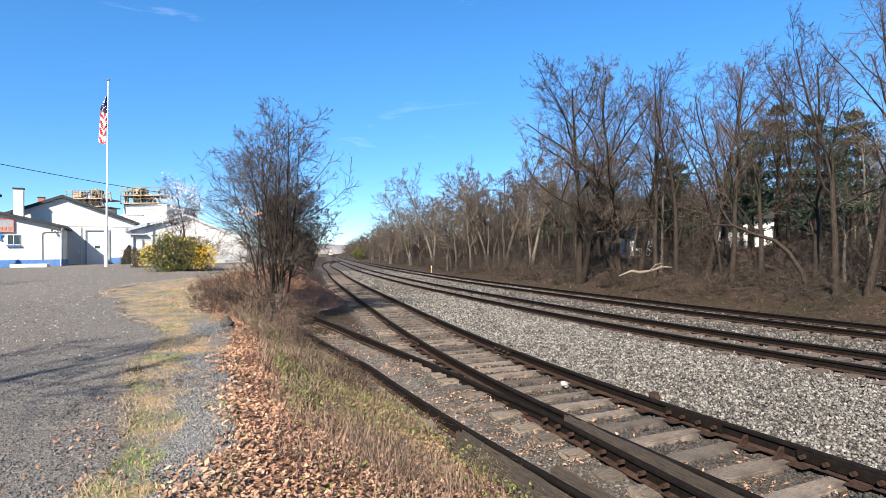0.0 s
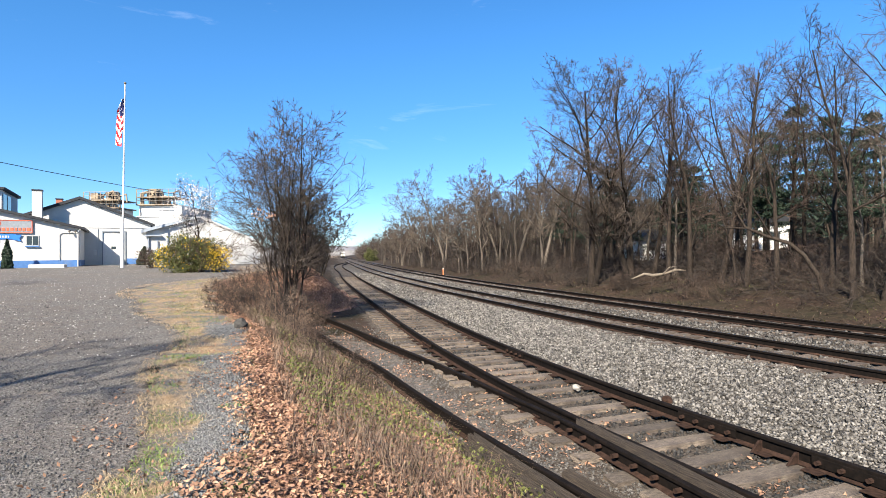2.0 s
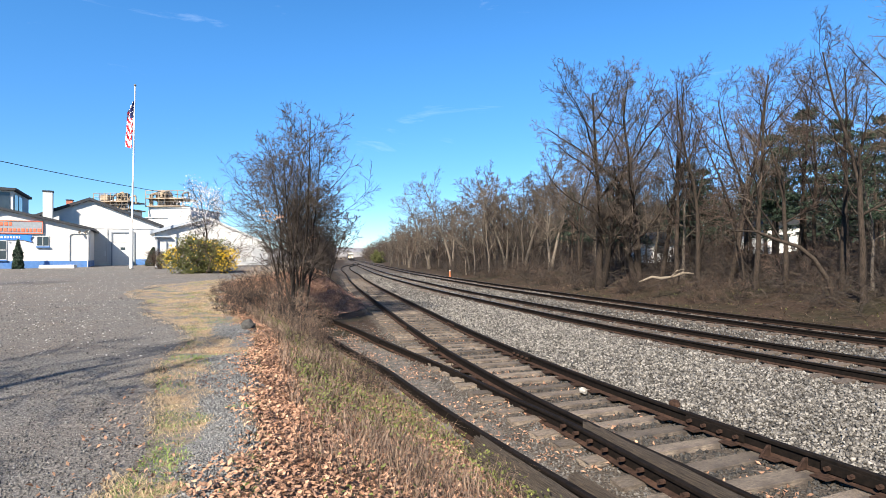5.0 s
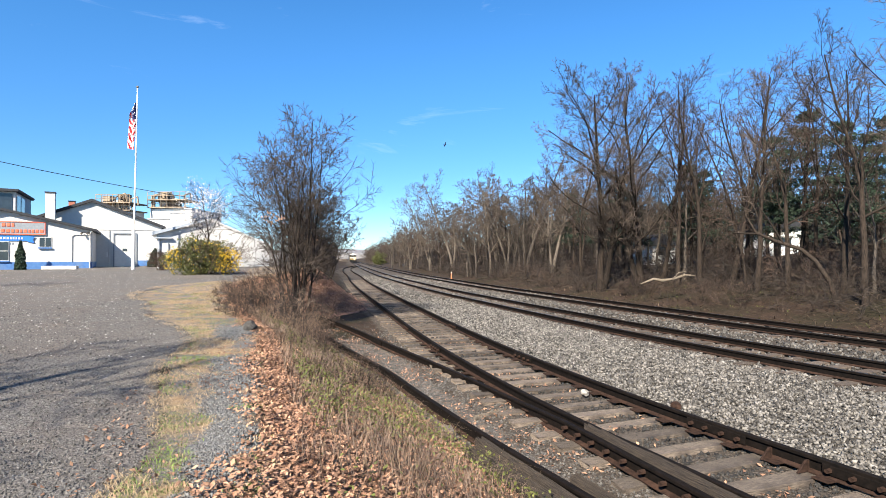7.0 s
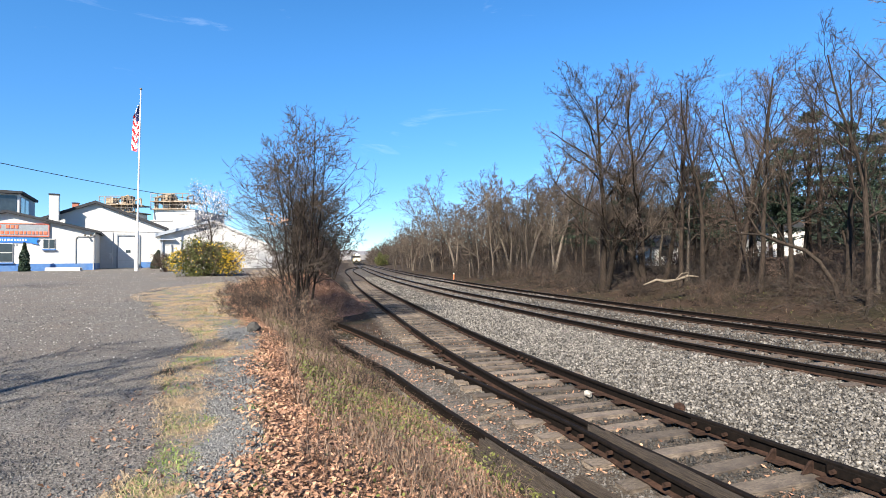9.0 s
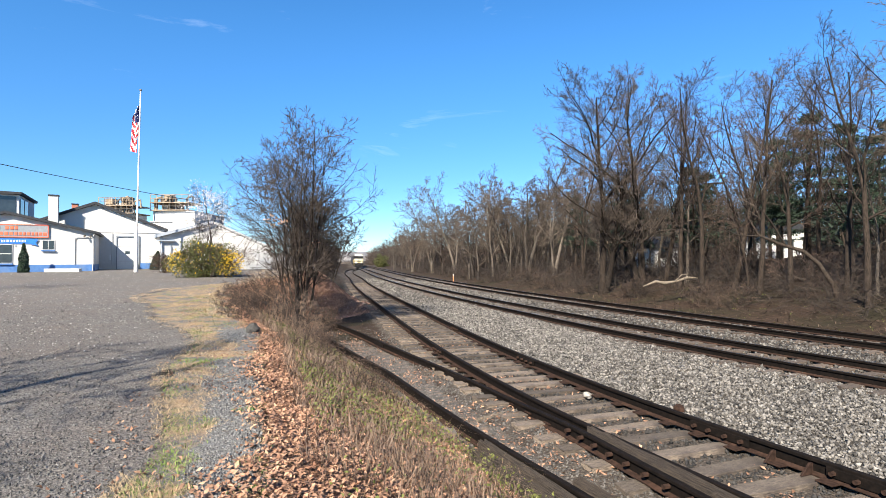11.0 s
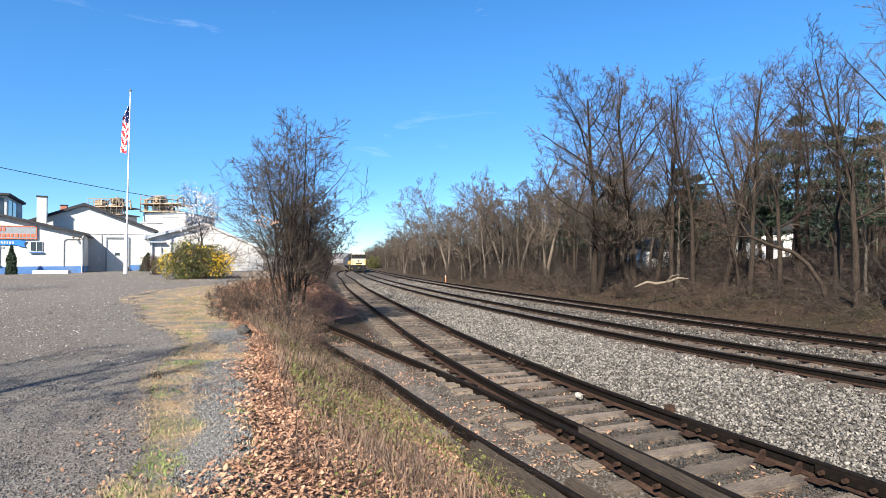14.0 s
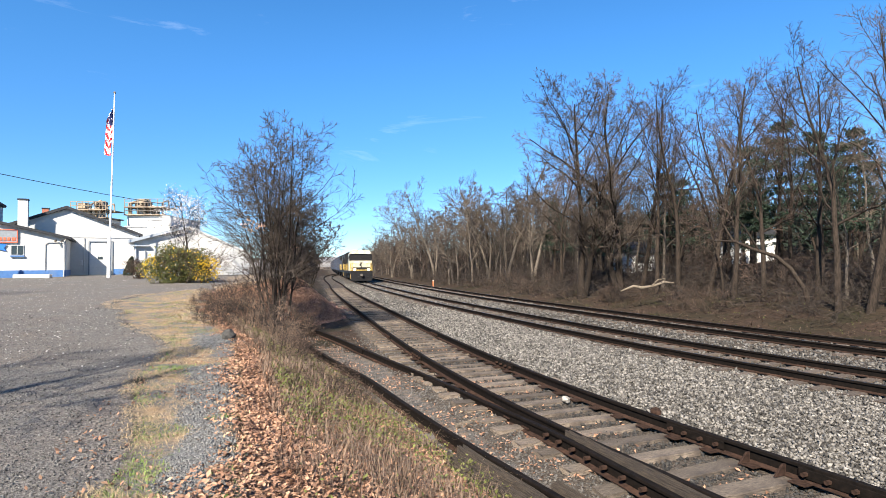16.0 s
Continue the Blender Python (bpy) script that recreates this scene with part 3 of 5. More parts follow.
def office():
    b = thing("office_building", 0, 0, 0, "white low-gabled works office with a blue base and dark eaves", "building")
    x1, xp, y0, y1 = -28.48, -35.6, 45.0, 58.0
    x0 = 2 * xp - x1
    wall_block(b, "wall", [(x0, 1.2), (x1, 1.2), (x1, 4.40), (xp, 5.80), (x0, 4.40)], y0, y1, M["white"])
    part("base_band", box(x0 - 0.02, x1 + 0.02, y0 - 0.03, y1, 1.2, 1.93), M["blue"], b, "blue painted wall base")
    th, k = 0.20, (5.80 - 4.40) / (x1 - xp)
    for sgn in (1, -1):
        xe = x1 + 0.45 if sgn > 0 else x0 - 0.45
        ze = 5.80 - k * abs(xe - xp)
        part("roof", prism([(xp, 5.81), (xe, ze + 0.01), (xe, ze + th), (xp, 5.81 + th)], y0 - 0.35, y1 + 0.2), M["roof"], b, "dark blue-grey roof with thick eaves")
    window(b, -32.75, -31.85, y0, 3.12, 3.80, 1)
    window(b, -37.4, -35.15, y0, 2.10, 3.45, 0, True)
    # sign board: letters as plain bars
    s = part("sign_board", box(-38.6, -32.28, y0 - 0.10, y0 - 0.02, 4.02, 5.02), M["slate"], b, "grey sign board with orange-red lettering and frame")
    for z0, z1 in ((4.02, 4.08), (4.96, 5.02)):
        part("sign_frame", box(-38.6, -32.28, y0 - 0.13, y0 - 0.101, z0, z1), M["orange"], s)
    part("sign_frame", box(-32.34, -32.28, y0 - 0.13, y0 - 0.101, 4.081, 4.959), M["orange"], s)
    rnd = random.Random(4)
    for zr, xa, xb, hh in ((4.62, -38.2, -34.6, 0.26), (4.18, -38.2, -32.45, 0.24)):
        x = xa
        while x < xb - 0.2:
            w = rnd.uniform(0.16, 0.30)
            if rnd.random() < 0.86:
                part("letter_bar", box(x, x + w, y0 - 0.125, y0 - 0.101, zr, zr + hh, 0.01), M["orange"], s)
            x += w + 0.10
    ban = part("banner", box(-38.6, -33.55, y0 - 0.06, y0 - 0.02, 3.55, 3.93), M["banner_blue"], b, "blue banner with white lettering")
    x = -38.3
    while x < -34.0:
        w = rnd.uniform(0.10, 0.22)
        part("letter_bar", box(x, x + w, y0 - 0.075, y0 - 0.061, 3.66, 3.83), M["white"], ban)
        x += w + 0.08
    part("banner_tail", prism([(-33.75, 3.52), (-33.15, 3.40), (-33.3, 3.62), (-33.1, 3.88), (-33.75, 3.90)], y0 - 0.10, y0 - 0.062), M["banner_blue"], ban)
    x = -36.6
    for i in range(8):
        part("letter_bar", box(x, x + 0.13, y0 - 0.035, y0 - 0.002, 3.18 + 0.12, 3.42), M["slate"], b)
        x += 0.24
    pipe(b, [(-28.62, 44.9, 1.3), (-28.62, 44.9, 4.1), (-28.45, 44.75, 4.38)], 0.05, M["white_metal"], "downpipe")
    pipe(b, [(-30.15, 44.94, 1.95), (-30.15, 44.94, 3.95), (-29.95, 44.94, 4.08), (-28.75, 44.94, 4.08)], 0.03, M["white_metal"], "conduit")
    for x in (-29.25, -28.75):
        q = part("floodlight", cyl((x, 44.85, 4.26), (x - 0.06, 44.62, 4.16), 0.05, 0.10), M["dark_steel"], b)
    # upper room with glazed front
    up = part("upper_room", box(-44.6, -35.6, 50.0, 58, 4.6, 7.75), M["white_metal"], b, "small glazed upper storey")
    for xa, xb in ((-40.6, -38.7), (-38.6, -37.8), (-37.7, -35.85)):
        part("pane", box(xa, xb, 49.95, 49.985, 6.25, 7.6), M["glass"], up)
    for ya in (50.6, 52.6):
        part("pane", box(-35.585, -35.55, ya, ya + 1.6, 6.15, 7.5), M["glass"], up)
    part("roof", prism([(-44.6, 7.76), (-35.35, 7.76), (-35.25, 7.95), (-44.6, 8.15)], 49.6, 58.2), M["roof"], up)
    ch = part("chimney", box(-33.0, -32.15, 49.6, 50.3, 4.6, 7.75), M["white"], b, "tall white painted chimney")
    part("cap", box(-33.05, -32.1, 49.55, 50.35, 7.751, 7.86), M["roof"], ch)
    turned(b, x1, y0, 29, 0.80)


def warehouse():
    b = thing("warehouse", 0, 0, 0, "white gabled warehouse with dark roof edge and overhead door", "building")
    xp, xr, y0, y1 = -32.37, -25.9, 51.0, 75.0
    xl = 2 * xp - xr
    k = (7.10 - 4.95) / (xr - xp)
    wall_block(b, "wall", [(xl, 1.2), (xr, 1.2), (xr, 4.95), (xp, 7.10), (xl, 4.95)], y0, y1, M["white"])
    for sgn in (1, -1):
        xe = xr + 0.4 if sgn > 0 else xl - 0.4
        ze = 7.10 - k * abs(xe - xp)
        part("roof", prism([(xp, 7.11), (xe, ze + 0.01), (xe, ze + 0.24), (xp, 7.35)], y0 - 0.3, y1 + 0.2), M["roof"], b, "black roof edge")
    part("trim", box(-32.0, -25.92, y0 - 0.05, y0 - 0.002, 4.69, 4.80), M["white_metal"], b)
    d = part("overhead_door", box(-30.35, -28.42, y0 - 0.03, y0 - 0.002, 1.45, 4.20), M["door"], b, "pale overhead door with a small dark window")
    for i in range(1, 4):
        part("panel_joint", box(-30.35, -28.42, y0 - 0.045, y0 - 0.031, 1.45 + i * 0.68, 1.475 + i * 0.68), M["white_metal"], d)
    part("pane", box(-29.62, -29.18, y0 - 0.05, y0 - 0.032, 2.82, 3.06), M["glass"], d)
    for xa, xb, za, zb in ((-30.47, -30.36, 1.45, 4.32), (-28.41, -28.30, 1.45, 4.32), (-30.47, -28.30, 4.321, 4.44)):
        part("door_frame", box(xa, xb, y0 - 0.10, y0 - 0.001, za, zb), M["slate"], b, "grey steel door frame")
    pipe(b, [(-30.85, 50.93, 4.65), (-30.85, 50.93, 1.6)], 0.03, M["white_metal"], "conduit")
    part("meter_box", box(-31.15, -30.95, 50.8, 50.99, 2.3, 2.75, 0.02), M["silo"], b)
    part("base_band", box(-28.2, -25.9, y0 - 0.03, y0 - 0.002, 1.3, 2.0), M["blue"], b, "blue painted wall base")
    for x in (-27.0, -26.65):
        pipe(b, [(x, 50.7, 1.3), (x, 50.7, 2.7)], 0.05, M["white_metal"], "bollard")
    c = part("brick_chimney", box(-35.2, -34.6, 56, 56.6, 5.0, 7.5), M["brick"], b, "short red brick chimney")
    part("cap", box(-35.25, -34.55, 55.95, 56.65, 7.501, 7.57), M["roof"], c)
    turned(b, xr, y0, 27, 0.83)
    b.matrix_basis = pose(0, 0, 2.1) @ Matrix.Scale(1.032, 4) @ pose(0, 0, -2.1) @ b.matrix_basis


def store_shed():
    b = thing("store_shed", 0, 0, 0, "long white shed with a grey metal roof behind shrubs", "building")
    xl, xp, xr, y0, y1 = -22.7, -18.7, -13.9, 44.0, 62.0
    wall_block(b, "wall", [(xl, 1.1), (xr, 1.1), (xr, 3.15), (xp, 5.22), (xl, 4.05)], y0, y1, M["white_metal"])
    part("roof", prism([(xl - 0.4, 3.95), (xp, 5.24), (xp, 5.40), (xl - 0.4, 4.22)], y0 - 0.35, y1), M["roof_grey"], b, "grey metal roof slope")
    part("roof", prism([(xr + 0.3, 3.03), (xp, 5.24), (xp, 5.40), (xr + 0.3, 3.20)], y0 - 0.1, y1), M["white_metal"], b)
    pipe(b, [(-22.55, 43.9, 1.3), (-22.55, 43.9, 3.9)], 0.06, M["roof_grey"], "downpipe")
    pipe(b, [(-21.9, 43.9, 1.3), (-21.9, 43.9, 3.4)], 0.04, M["roof_grey"], "downpipe")
    part("bracket", box(-22.9, -21.6, 43.7, 43.98, 3.72, 3.82), M["roof_grey"], b)
    for z in (1.9, 2.6, 3.3):
        part("siding_joint", box(xl + 0.3, xr - 0.2, y0 - 0.02, y0 - 0.002, z, z + 0.03), M["white_metal"], b)
    turned(b, xl, y0, 25, 0.96)


def stepped_roof():
    b = thing("white_store", 0, 0, 0, "white flat-roofed store with stepped parapet behind the warehouse", "building")
    z = 6.7
    for i, (xa, xb, zt) in enumerate(((-33.0, -30.6, 6.5), (-30.6, -29.0, 7.2), (-29.0, -28.1, 7.6))):
        part("wall", box(xa, xb - 0.002, 62 + i * 0.01, 70, 1.2, zt), M["white_metal"], b)
        part("coping", box(xa, xb - 0.002, 61.9 + i * 0.01, 70, zt + 0.001, zt + 0.1), M["silo"], b)


def plant(cx, cy, z, seed, w, name):
    rnd = random.Random(seed)
    b = thing(name, cx, cy, z, "tan steel process plant with tanks, pipes and railed platforms", "industrial plant", "roof plant behind the warehouse")
    part("tower", box(-w / 2, w / 2, -1.5, 1.5, -7 + 0.0, 0.2), M["silo"], b)
    for i in range(2):
        x = rnd.uniform(-w / 4, w / 4)
        t = part("tank", cyl((x, rnd.uniform(-0.5, 0.5), 0.2), (x, 0, 1.3), 0.95, 0.95, 20), M["silo"] if i else M["tan"], b)
        part("lid", cyl((x, 0, 1.3), (x, 0, 1.6), 0.97, 0.25, 20), M["silo"], t)
    for zz in (0.25, 1.15):
        part("platform", box(-w / 2 - 0.2, w / 2 + 0.2, -1.9, 1.9, zz, zz + 0.12), M["tan"], b)
        for x in np.linspace(-w / 2 - 0.15, w / 2 + 0.15, 7):
            part("post", cyl((x, -1.85, zz + 0.1), (x, -1.85, zz + 1.0), 0.04, n=6), M["dark_steel"] if zz < 1 else M["tan"], b)
        for dz in (0.55, 0.98):
            part("guard_rail", cyl((-w / 2 - 0.15, -1.85, zz + dz), (w / 2 + 0.15, -1.85, zz + dz), 0.035, n=6), M["dark_steel"] if zz < 1 else M["tan"], b)
    for i in range(6):
        x = rnd.uniform(-w / 2, w / 2)
        hgt = rnd.uniform(1.2, 2.2)
        pipe(b, [(x, -1.2, 0.2), (x, -1.2, hgt), (x + rnd.uniform(0.3, 0.8), -1.2, hgt + 0.25), (x + 0.8, -1.2, hgt - 0.7)], 0.09, M["dark_steel"] if i % 2 else M["tan"])
    for i in range(3):
        x = rnd.uniform(-w / 2, w / 2 - 0.8)
        part("housing", box(x, x + rnd.uniform(0.5, 0.9), -1.0, 0.2, 1.27, 1.27 + rnd.uniform(0.5, 1.2), 0.03), M["tan"], b)


def flagpole():
    p = thing("flagpole", -22.91, 41.0, gz(-22.9, 41), "tall white flagpole standing on the gravel lot", "flagpole")
    h = 13.3
    part("pole", cyl((0, 0, 0), (0.28, 0, h), 0.075, 0.04, 12), M["pole"], p)
    part("sleeve", cyl((0, 0, 0), (0.03, 0, 2.9), 0.13, 0.12, 14), M["pole"], p)
    bm = bmesh.new()
    bmesh.ops.create_uvsphere(bm, u_segments=12, v_segments=8, radius=0.09, matrix=Matrix.Translation((0.28, 0, h + 0.06)))
    part("finial", bm, M["dark_steel"], p)
    nu, nv, top, bot = 10, 44, 12.45, 8.75
    V, F = [], []
    for j in range(nv + 1):
        v = j / nv
        wid = 0.16 + 0.42 * math.sin(min(1, v * 1.6) * math.pi * 0.62) * (1 - 0.35 * v) + 0.08 * math.sin(v * 9)
        for i in range(nu + 1):
            u = i / nu
            x = 0.24 - 0.10 * v - u * wid - 0.10 * v * v
            y = 0.11 * math.sin(u * 9 + v * 4) + 0.06 * math.sin(v * 14 + u * 3)
            z = top - (top - bot) * v - 0.55 * u * (1 - v) + 0.1 * u * v
            V.append((x, y, z))
    for j in range(nv):
        for i in range(nu):
            a = j * (nu + 1) + i
            F.append((a, a + 1, a + nu + 2, a + nu + 1))
    me = mesh_from("flag", V, F, [M["flag_red"], M["flag_white"], M["flag_blue"]], True)
    for q in me.polygons:
        i, j = q.index % nu, q.index // nu
        if j < 17 and i < 8 - j * 0.12:
            q.material_index = 2
        else:
            q.material_index = int((j + abs(i - 6) * 1.7) / 3.6 + (i > 5)) % 2
    f = part("flag", me, None, p, "limp red, white and blue striped flag")
    rnd = random.Random(2)
    for i in range(16):
        j = rnd.randrange(1, 15)
        u = rnd.randrange(1, 6)
        x, y, z = V[j * (nu + 1) + u]
        part("star", box(x - 0.025, x + 0.025, y - 0.06, y - 0.045, z - 0.025, z + 0.025), M["flag_white"], f)
    return f


office()
warehouse()
store_shed()
stepped_roof()
plant(-38.2, 66, 7.4, 3, 3.6, "process_plant")
plant(-33.0, 68, 7.9, 9, 4.2, "process_plant")
flag = flagpole()

# low concrete parking kerb beside the office
kerb = tagged(part("parking_kerb", box(-30.9, -28.2, 42.7, 43.05, gz(-30, 44) - 0.05, gz(-30, 44) + 0.24, 0.05), M["concrete"]), "long pale concrete parking stop by the office", "parking kerb")

# overhead cable
wire_pts = []
for i in range(25):
    t = i / 24
    p0, p1 = Vector((-32.0, 24.0, 9.33)), Vector((-13.5, 62.0, 7.0))
    q = p0.lerp(p1, t)
    wire_pts.append((q.x, q.y, q.z - 1.35 * 4 * t * (1 - t) * 0.62))
cb = bmesh.new()
for a, b in zip(wire_pts[:-1], wire_pts[1:]):
    cyl(a, b, 0.022, n=6, bm=cb)
tagged(part("overhead_cable", cb, M["wire"]), "thin dark overhead cable sagging past the flagpole", "cable")


# ---- trees ----
def tubes(paths):
    """Triangles of tapered tubes along (points, radii, sides)."""
    V, T, base = [], [], 0
    for pts, rad, n in paths:
        P = np.asarray(pts)
        D = np.gradient(P, axis=0)
        D /= np.linalg.norm(D, axis=1)[:, None] + 1e-9
        ref = np.array([0.31, 0.95, 0.05]) if abs(D[0, 2]) > 0.7 else np.array([0.05, 0.1, 1.0])
        A = np.cross(D, ref)
        A /= np.linalg.norm(A, axis=1)[:, None] + 1e-9
        B = np.cross(D, A)
        an = np.arange(n) * 2 * math.pi / n
        R = P[:, None, :] + np.asarray(rad)[:, None, None] * (A[:, None, :] * np.cos(an)[None, :, None] + B[:, None, :] * np.sin(an)[None, :, None])
        k = len(P)
        V.append(R.reshape(-1, 3))
        i, j = np.meshgrid(np.arange(k - 1), np.arange(n), indexing="ij")
        a = base + i * n + j
        b = base + i * n + (j + 1) % n
        T.append(np.stack([a, b, b + n], -1).reshape(-1, 3))
        T.append(np.stack([a, b + n, a + n], -1).reshape(-1, 3))
        base += k * n
    return np.concatenate(V), np.concatenate(T)


def sprigs(lines, seed, width):
    """Fine twigs, each a slim blade from its base to its tip."""
    rs = np.random.RandomState(seed)
    L = np.array(lines)
    p, q = L[:, :3], L[:, 3:]
    s = np.cross(q - p, rs.normal(size=p.shape))
    s = s / (np.linalg.norm(s, axis=1)[:, None] + 1e-9) * width
    V = np.stack([p - s, p + s, q], 1).reshape(-1, 3)
    return V, np.arange(len(V)).reshape(-1, 3)


def join(chunks):
    V, T, b = [], [], 0
    for v, t in chunks:
        V.append(v)
        T.append(t + b)
        b += len(v)
    return np.concatenate(V), np.concatenate(T)


def grow(seed, height, spec, fine=0.006):
    """Paths of a bare tree by level. spec: for each level (count, start, angle, length ratio, steps, wiggle, lift). fine: radius of its thinnest branches."""
    rnd = random.Random(seed)
    out = {0: [], 1: [], 2: []}

    def rv(s):
        return Vector((rnd.gauss(0, s), rnd.gauss(0, s), rnd.gauss(0, s)))

    def branch(level, pos, d, length, rad):
        count, start, angle, ratio, steps, wig, lift = spec[level]
        last = level + 1 >= len(spec)
        pts, rs = [pos.copy()], [rad]
        p, dd = pos.copy(), d.copy()
        end = max(rad * (0.16 if level == 0 else 0.35), fine * 0.6)
        for i in range(steps):
            dd = (dd + rv(wig) + Vector((0, 0, lift))).normalized()
            p = p + dd * (length / steps)
            pts.append(p.copy())
            rs.append(rad + (end - rad) * ((i + 1) / steps) ** 0.8)
        sides = (8, 5, 4, 3, 3)[level] if len(spec) > 3 else (5, 3, 3)[level]
        out[0 if level < 2 else 1].append(([tuple(q) for q in pts], rs, sides))
        if last:
            for c in range(6):
                t = rnd.uniform(0.1, 1.0)
                q = pts[0].lerp(pts[-1], t)
                sd = (dd + rv(0.5) + Vector((0, 0, 0.12))).normalized()
                out[2].append((*q, *(q + sd * length * rnd.uniform(0.5, 1.15))))
            return
        turn = rnd.uniform(0, 6.28)
        for c in range(count):
            t = start + (1 - start) * (c + rnd.random() * 0.8) / count
            f = t * steps
            i = min(int(f), steps - 1)
            q = pts[i].lerp(pts[i + 1], f - i)
            ax = (pts[i + 1] - pts[i]).normalized()
            turn += 2.4 + rnd.uniform(-0.5, 0.5)
            side = ax.orthogonal().normalized()
            side.rotate(Matrix.Rotation(turn, 3, ax))
            an = radians(angle * rnd.uniform(0.6, 1.3))
            nd = (ax * math.cos(an) + side * math.sin(an)).normalized()
            # long limbs low in the crown, shorter ones towards its dome
            w = (t - start) / (1.0 - start)
            reach = math.sqrt(max(0.08, 1.08 - w ** 2)) * (0.55 + 0.45 * min(1.0, 4 * w)) if level == 0 else 1.25 - 0.7 * t
            branch(level + 1, q, nd, length * ratio * rnd.uniform(0.6, 1.2) * reach, max(rs[i] * rnd.uniform(0.4, 0.62), fine))

    return branch, out


SPECS = {
    "spreading": [(15, 0.22, 50, 0.52, 10, 0.06, 0.03), (9, 0.2, 44, 0.46, 6, 0.13, 0.06), (6, 0.15, 42, 0.46, 3, 0.18, 0.06), (4, 0.1, 40, 0.5, 2, 0.2, 0.04), (2, 0.2, 34, 0.55, 1, 0.2, 0)],
    "tall": [(12, 0.30, 44, 0.38, 9, 0.07, 0.04), (8, 0.2, 44, 0.44, 5, 0.15, 0.07), (6, 0.15, 42, 0.46, 3, 0.2, 0.06), (3, 0.1, 36, 0.6, 1, 0.2, 0)],
    "filler": [(9, 0.26, 46, 0.44, 6, 0.09, 0.03), (6, 0.2, 44, 0.5, 4, 0.18, 0.05), (5, 0.12, 42, 0.5, 2, 0.2, 0.04), (3, 0.1, 36, 0.6, 1, 0.2, 0)],
    "thin": [(9, 0.20, 48, 0.46, 5, 0.09, 0.04), (5, 0.15, 44, 0.5, 3, 0.18, 0.05), (4, 0.1, 42, 0.55, 1, 0.2, 0.03), (3, 0.1, 40, 0.6, 1, 0.2, 0)],
    "stem": [(12, 0.20, 47, 0.42, 9, 0.065, 0.015), (7, 0.15, 46, 0.44, 5, 0.14, 0.06), (4, 0.12, 44, 0.5, 2, 0.2, 0.05), (3, 0.1, 40, 0.55, 1, 0.2, 0)],
    "shrub": [(6, 0.15, 44, 0.55, 4, 0.16, 0.0), (4, 0.1, 44, 0.6, 2, 0.22, -0.02), (4, 0.1, 42, 0.6, 1, 0.22, -0.02)],
}


def tree(name, label, category, group, kind, seed, x, y, height, rad, bark, twig, stems=1, spread=0.0, lean=(0, 0), z=None, fine=0.006, short=0.6):
    t = thing(name, x, y, gz(x, y) - 0.08 if z is None else z, label, category, group)
    rnd = random.Random(seed * 7 + 1)
    branch, out = grow(seed, height, SPECS[kind], fine)
    for i in range(stems):
        a = i * 6.283 / stems + rnd.uniform(-0.4, 0.4)
        d = Vector((math.cos(a) * spread * rnd.uniform(0.5, 1.3) + lean[0], math.sin(a) * spread * rnd.uniform(0.5, 1.3) + lean[1], 1)).normalized()
        hgt = height * (1 if i == 0 else rnd.uniform(short, 0.98))
        branch(0, Vector((math.cos(a), math.sin(a), 0)) * (0.0 if stems == 1 else rnd.uniform(0.05, 0.05 * stems)), d, hgt * 0.84, rad * (1 if i == 0 else rnd.uniform(0.6, 0.95)))
    top = max(q[2] for pth in out[0] + out[1] for q in pth[0])
    fit_h = height / top
    V, T = tubes(out[0])
    V = V * fit_h
    part("trunk", tri_mesh("trunk", V, T, M[bark]), None, t)
    V, T = join([tubes(out[1]), sprigs(out[2], seed, fine * 0.55)])
    V = V * fit_h
    part("crown", tri_mesh("crown", V, T, M[twig]), None, t)
    return t


# ---- foliage clumps ----
def leaf_cloud(rnd, n, centre, radii, size, flat=0.0):
    """Many small bent leaves spread in and on an uneven blob."""
    rs = np.random.RandomState(rnd)
    d = rs.normal(size=(n, 3))
    d /= np.linalg.norm(d, axis=1)[:, None]
    rad = rs.uniform(0.35, 1.0, n) ** 0.6 * (1 + 0.22 * np.sin(d[:, 0] * 5 + d[:, 2] * 4) + 0.15 * np.sin(d[:, 1] * 9))
    c = np.asarray(centre) + d * rad[:, None] * np.asarray(radii)
    return leaves(rs, c, size)


def leaves(rs, c, size, lie=None):
    n = len(c)
    a = rs.normal(size=(n, 3))
    if lie is not None:
        a[:, 2] *= lie
    a /= np.linalg.norm(a, axis=1)[:, None]
    b = np.cross(a, rs.normal(size=(n, 3)) if lie is None else np.c_[rs.normal(size=(n, 2)) * lie * 0.6, np.ones(n)])
    b /= np.linalg.norm(b, axis=1)[:, None] + 1e-9
    nn = np.cross(a, b)
    s = size * rs.uniform(0.6, 1.4, n)[:, None]
    v0, v2 = c - a * s, c + a * s
    bend = nn * s * rs.uniform(-0.5, 0.5, n)[:, None]
    v1, v3 = c + b * s * 0.55 + bend, c - b * s * 0.55 + bend
    V = np.stack([v0, v1, v2, v3], 1).reshape(-1, 3)
    i = np.arange(n) * 4
    return V, np.concatenate([np.c_[i, i + 1, i + 2], np.c_[i, i + 2, i + 3]])


def again(t, x, y, s, rz, z=None, sz=None):
    return copy_thing(t, pose(x, y, gz(x, y) - 0.08 if z is None else z, 0, 0, rz) @ Matrix.Diagonal((s, s, sz or s, 1)))


WOOD = "bare trees along the railway"


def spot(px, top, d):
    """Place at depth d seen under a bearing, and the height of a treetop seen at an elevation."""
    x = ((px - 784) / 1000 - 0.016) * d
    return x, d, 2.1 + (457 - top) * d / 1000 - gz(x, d)


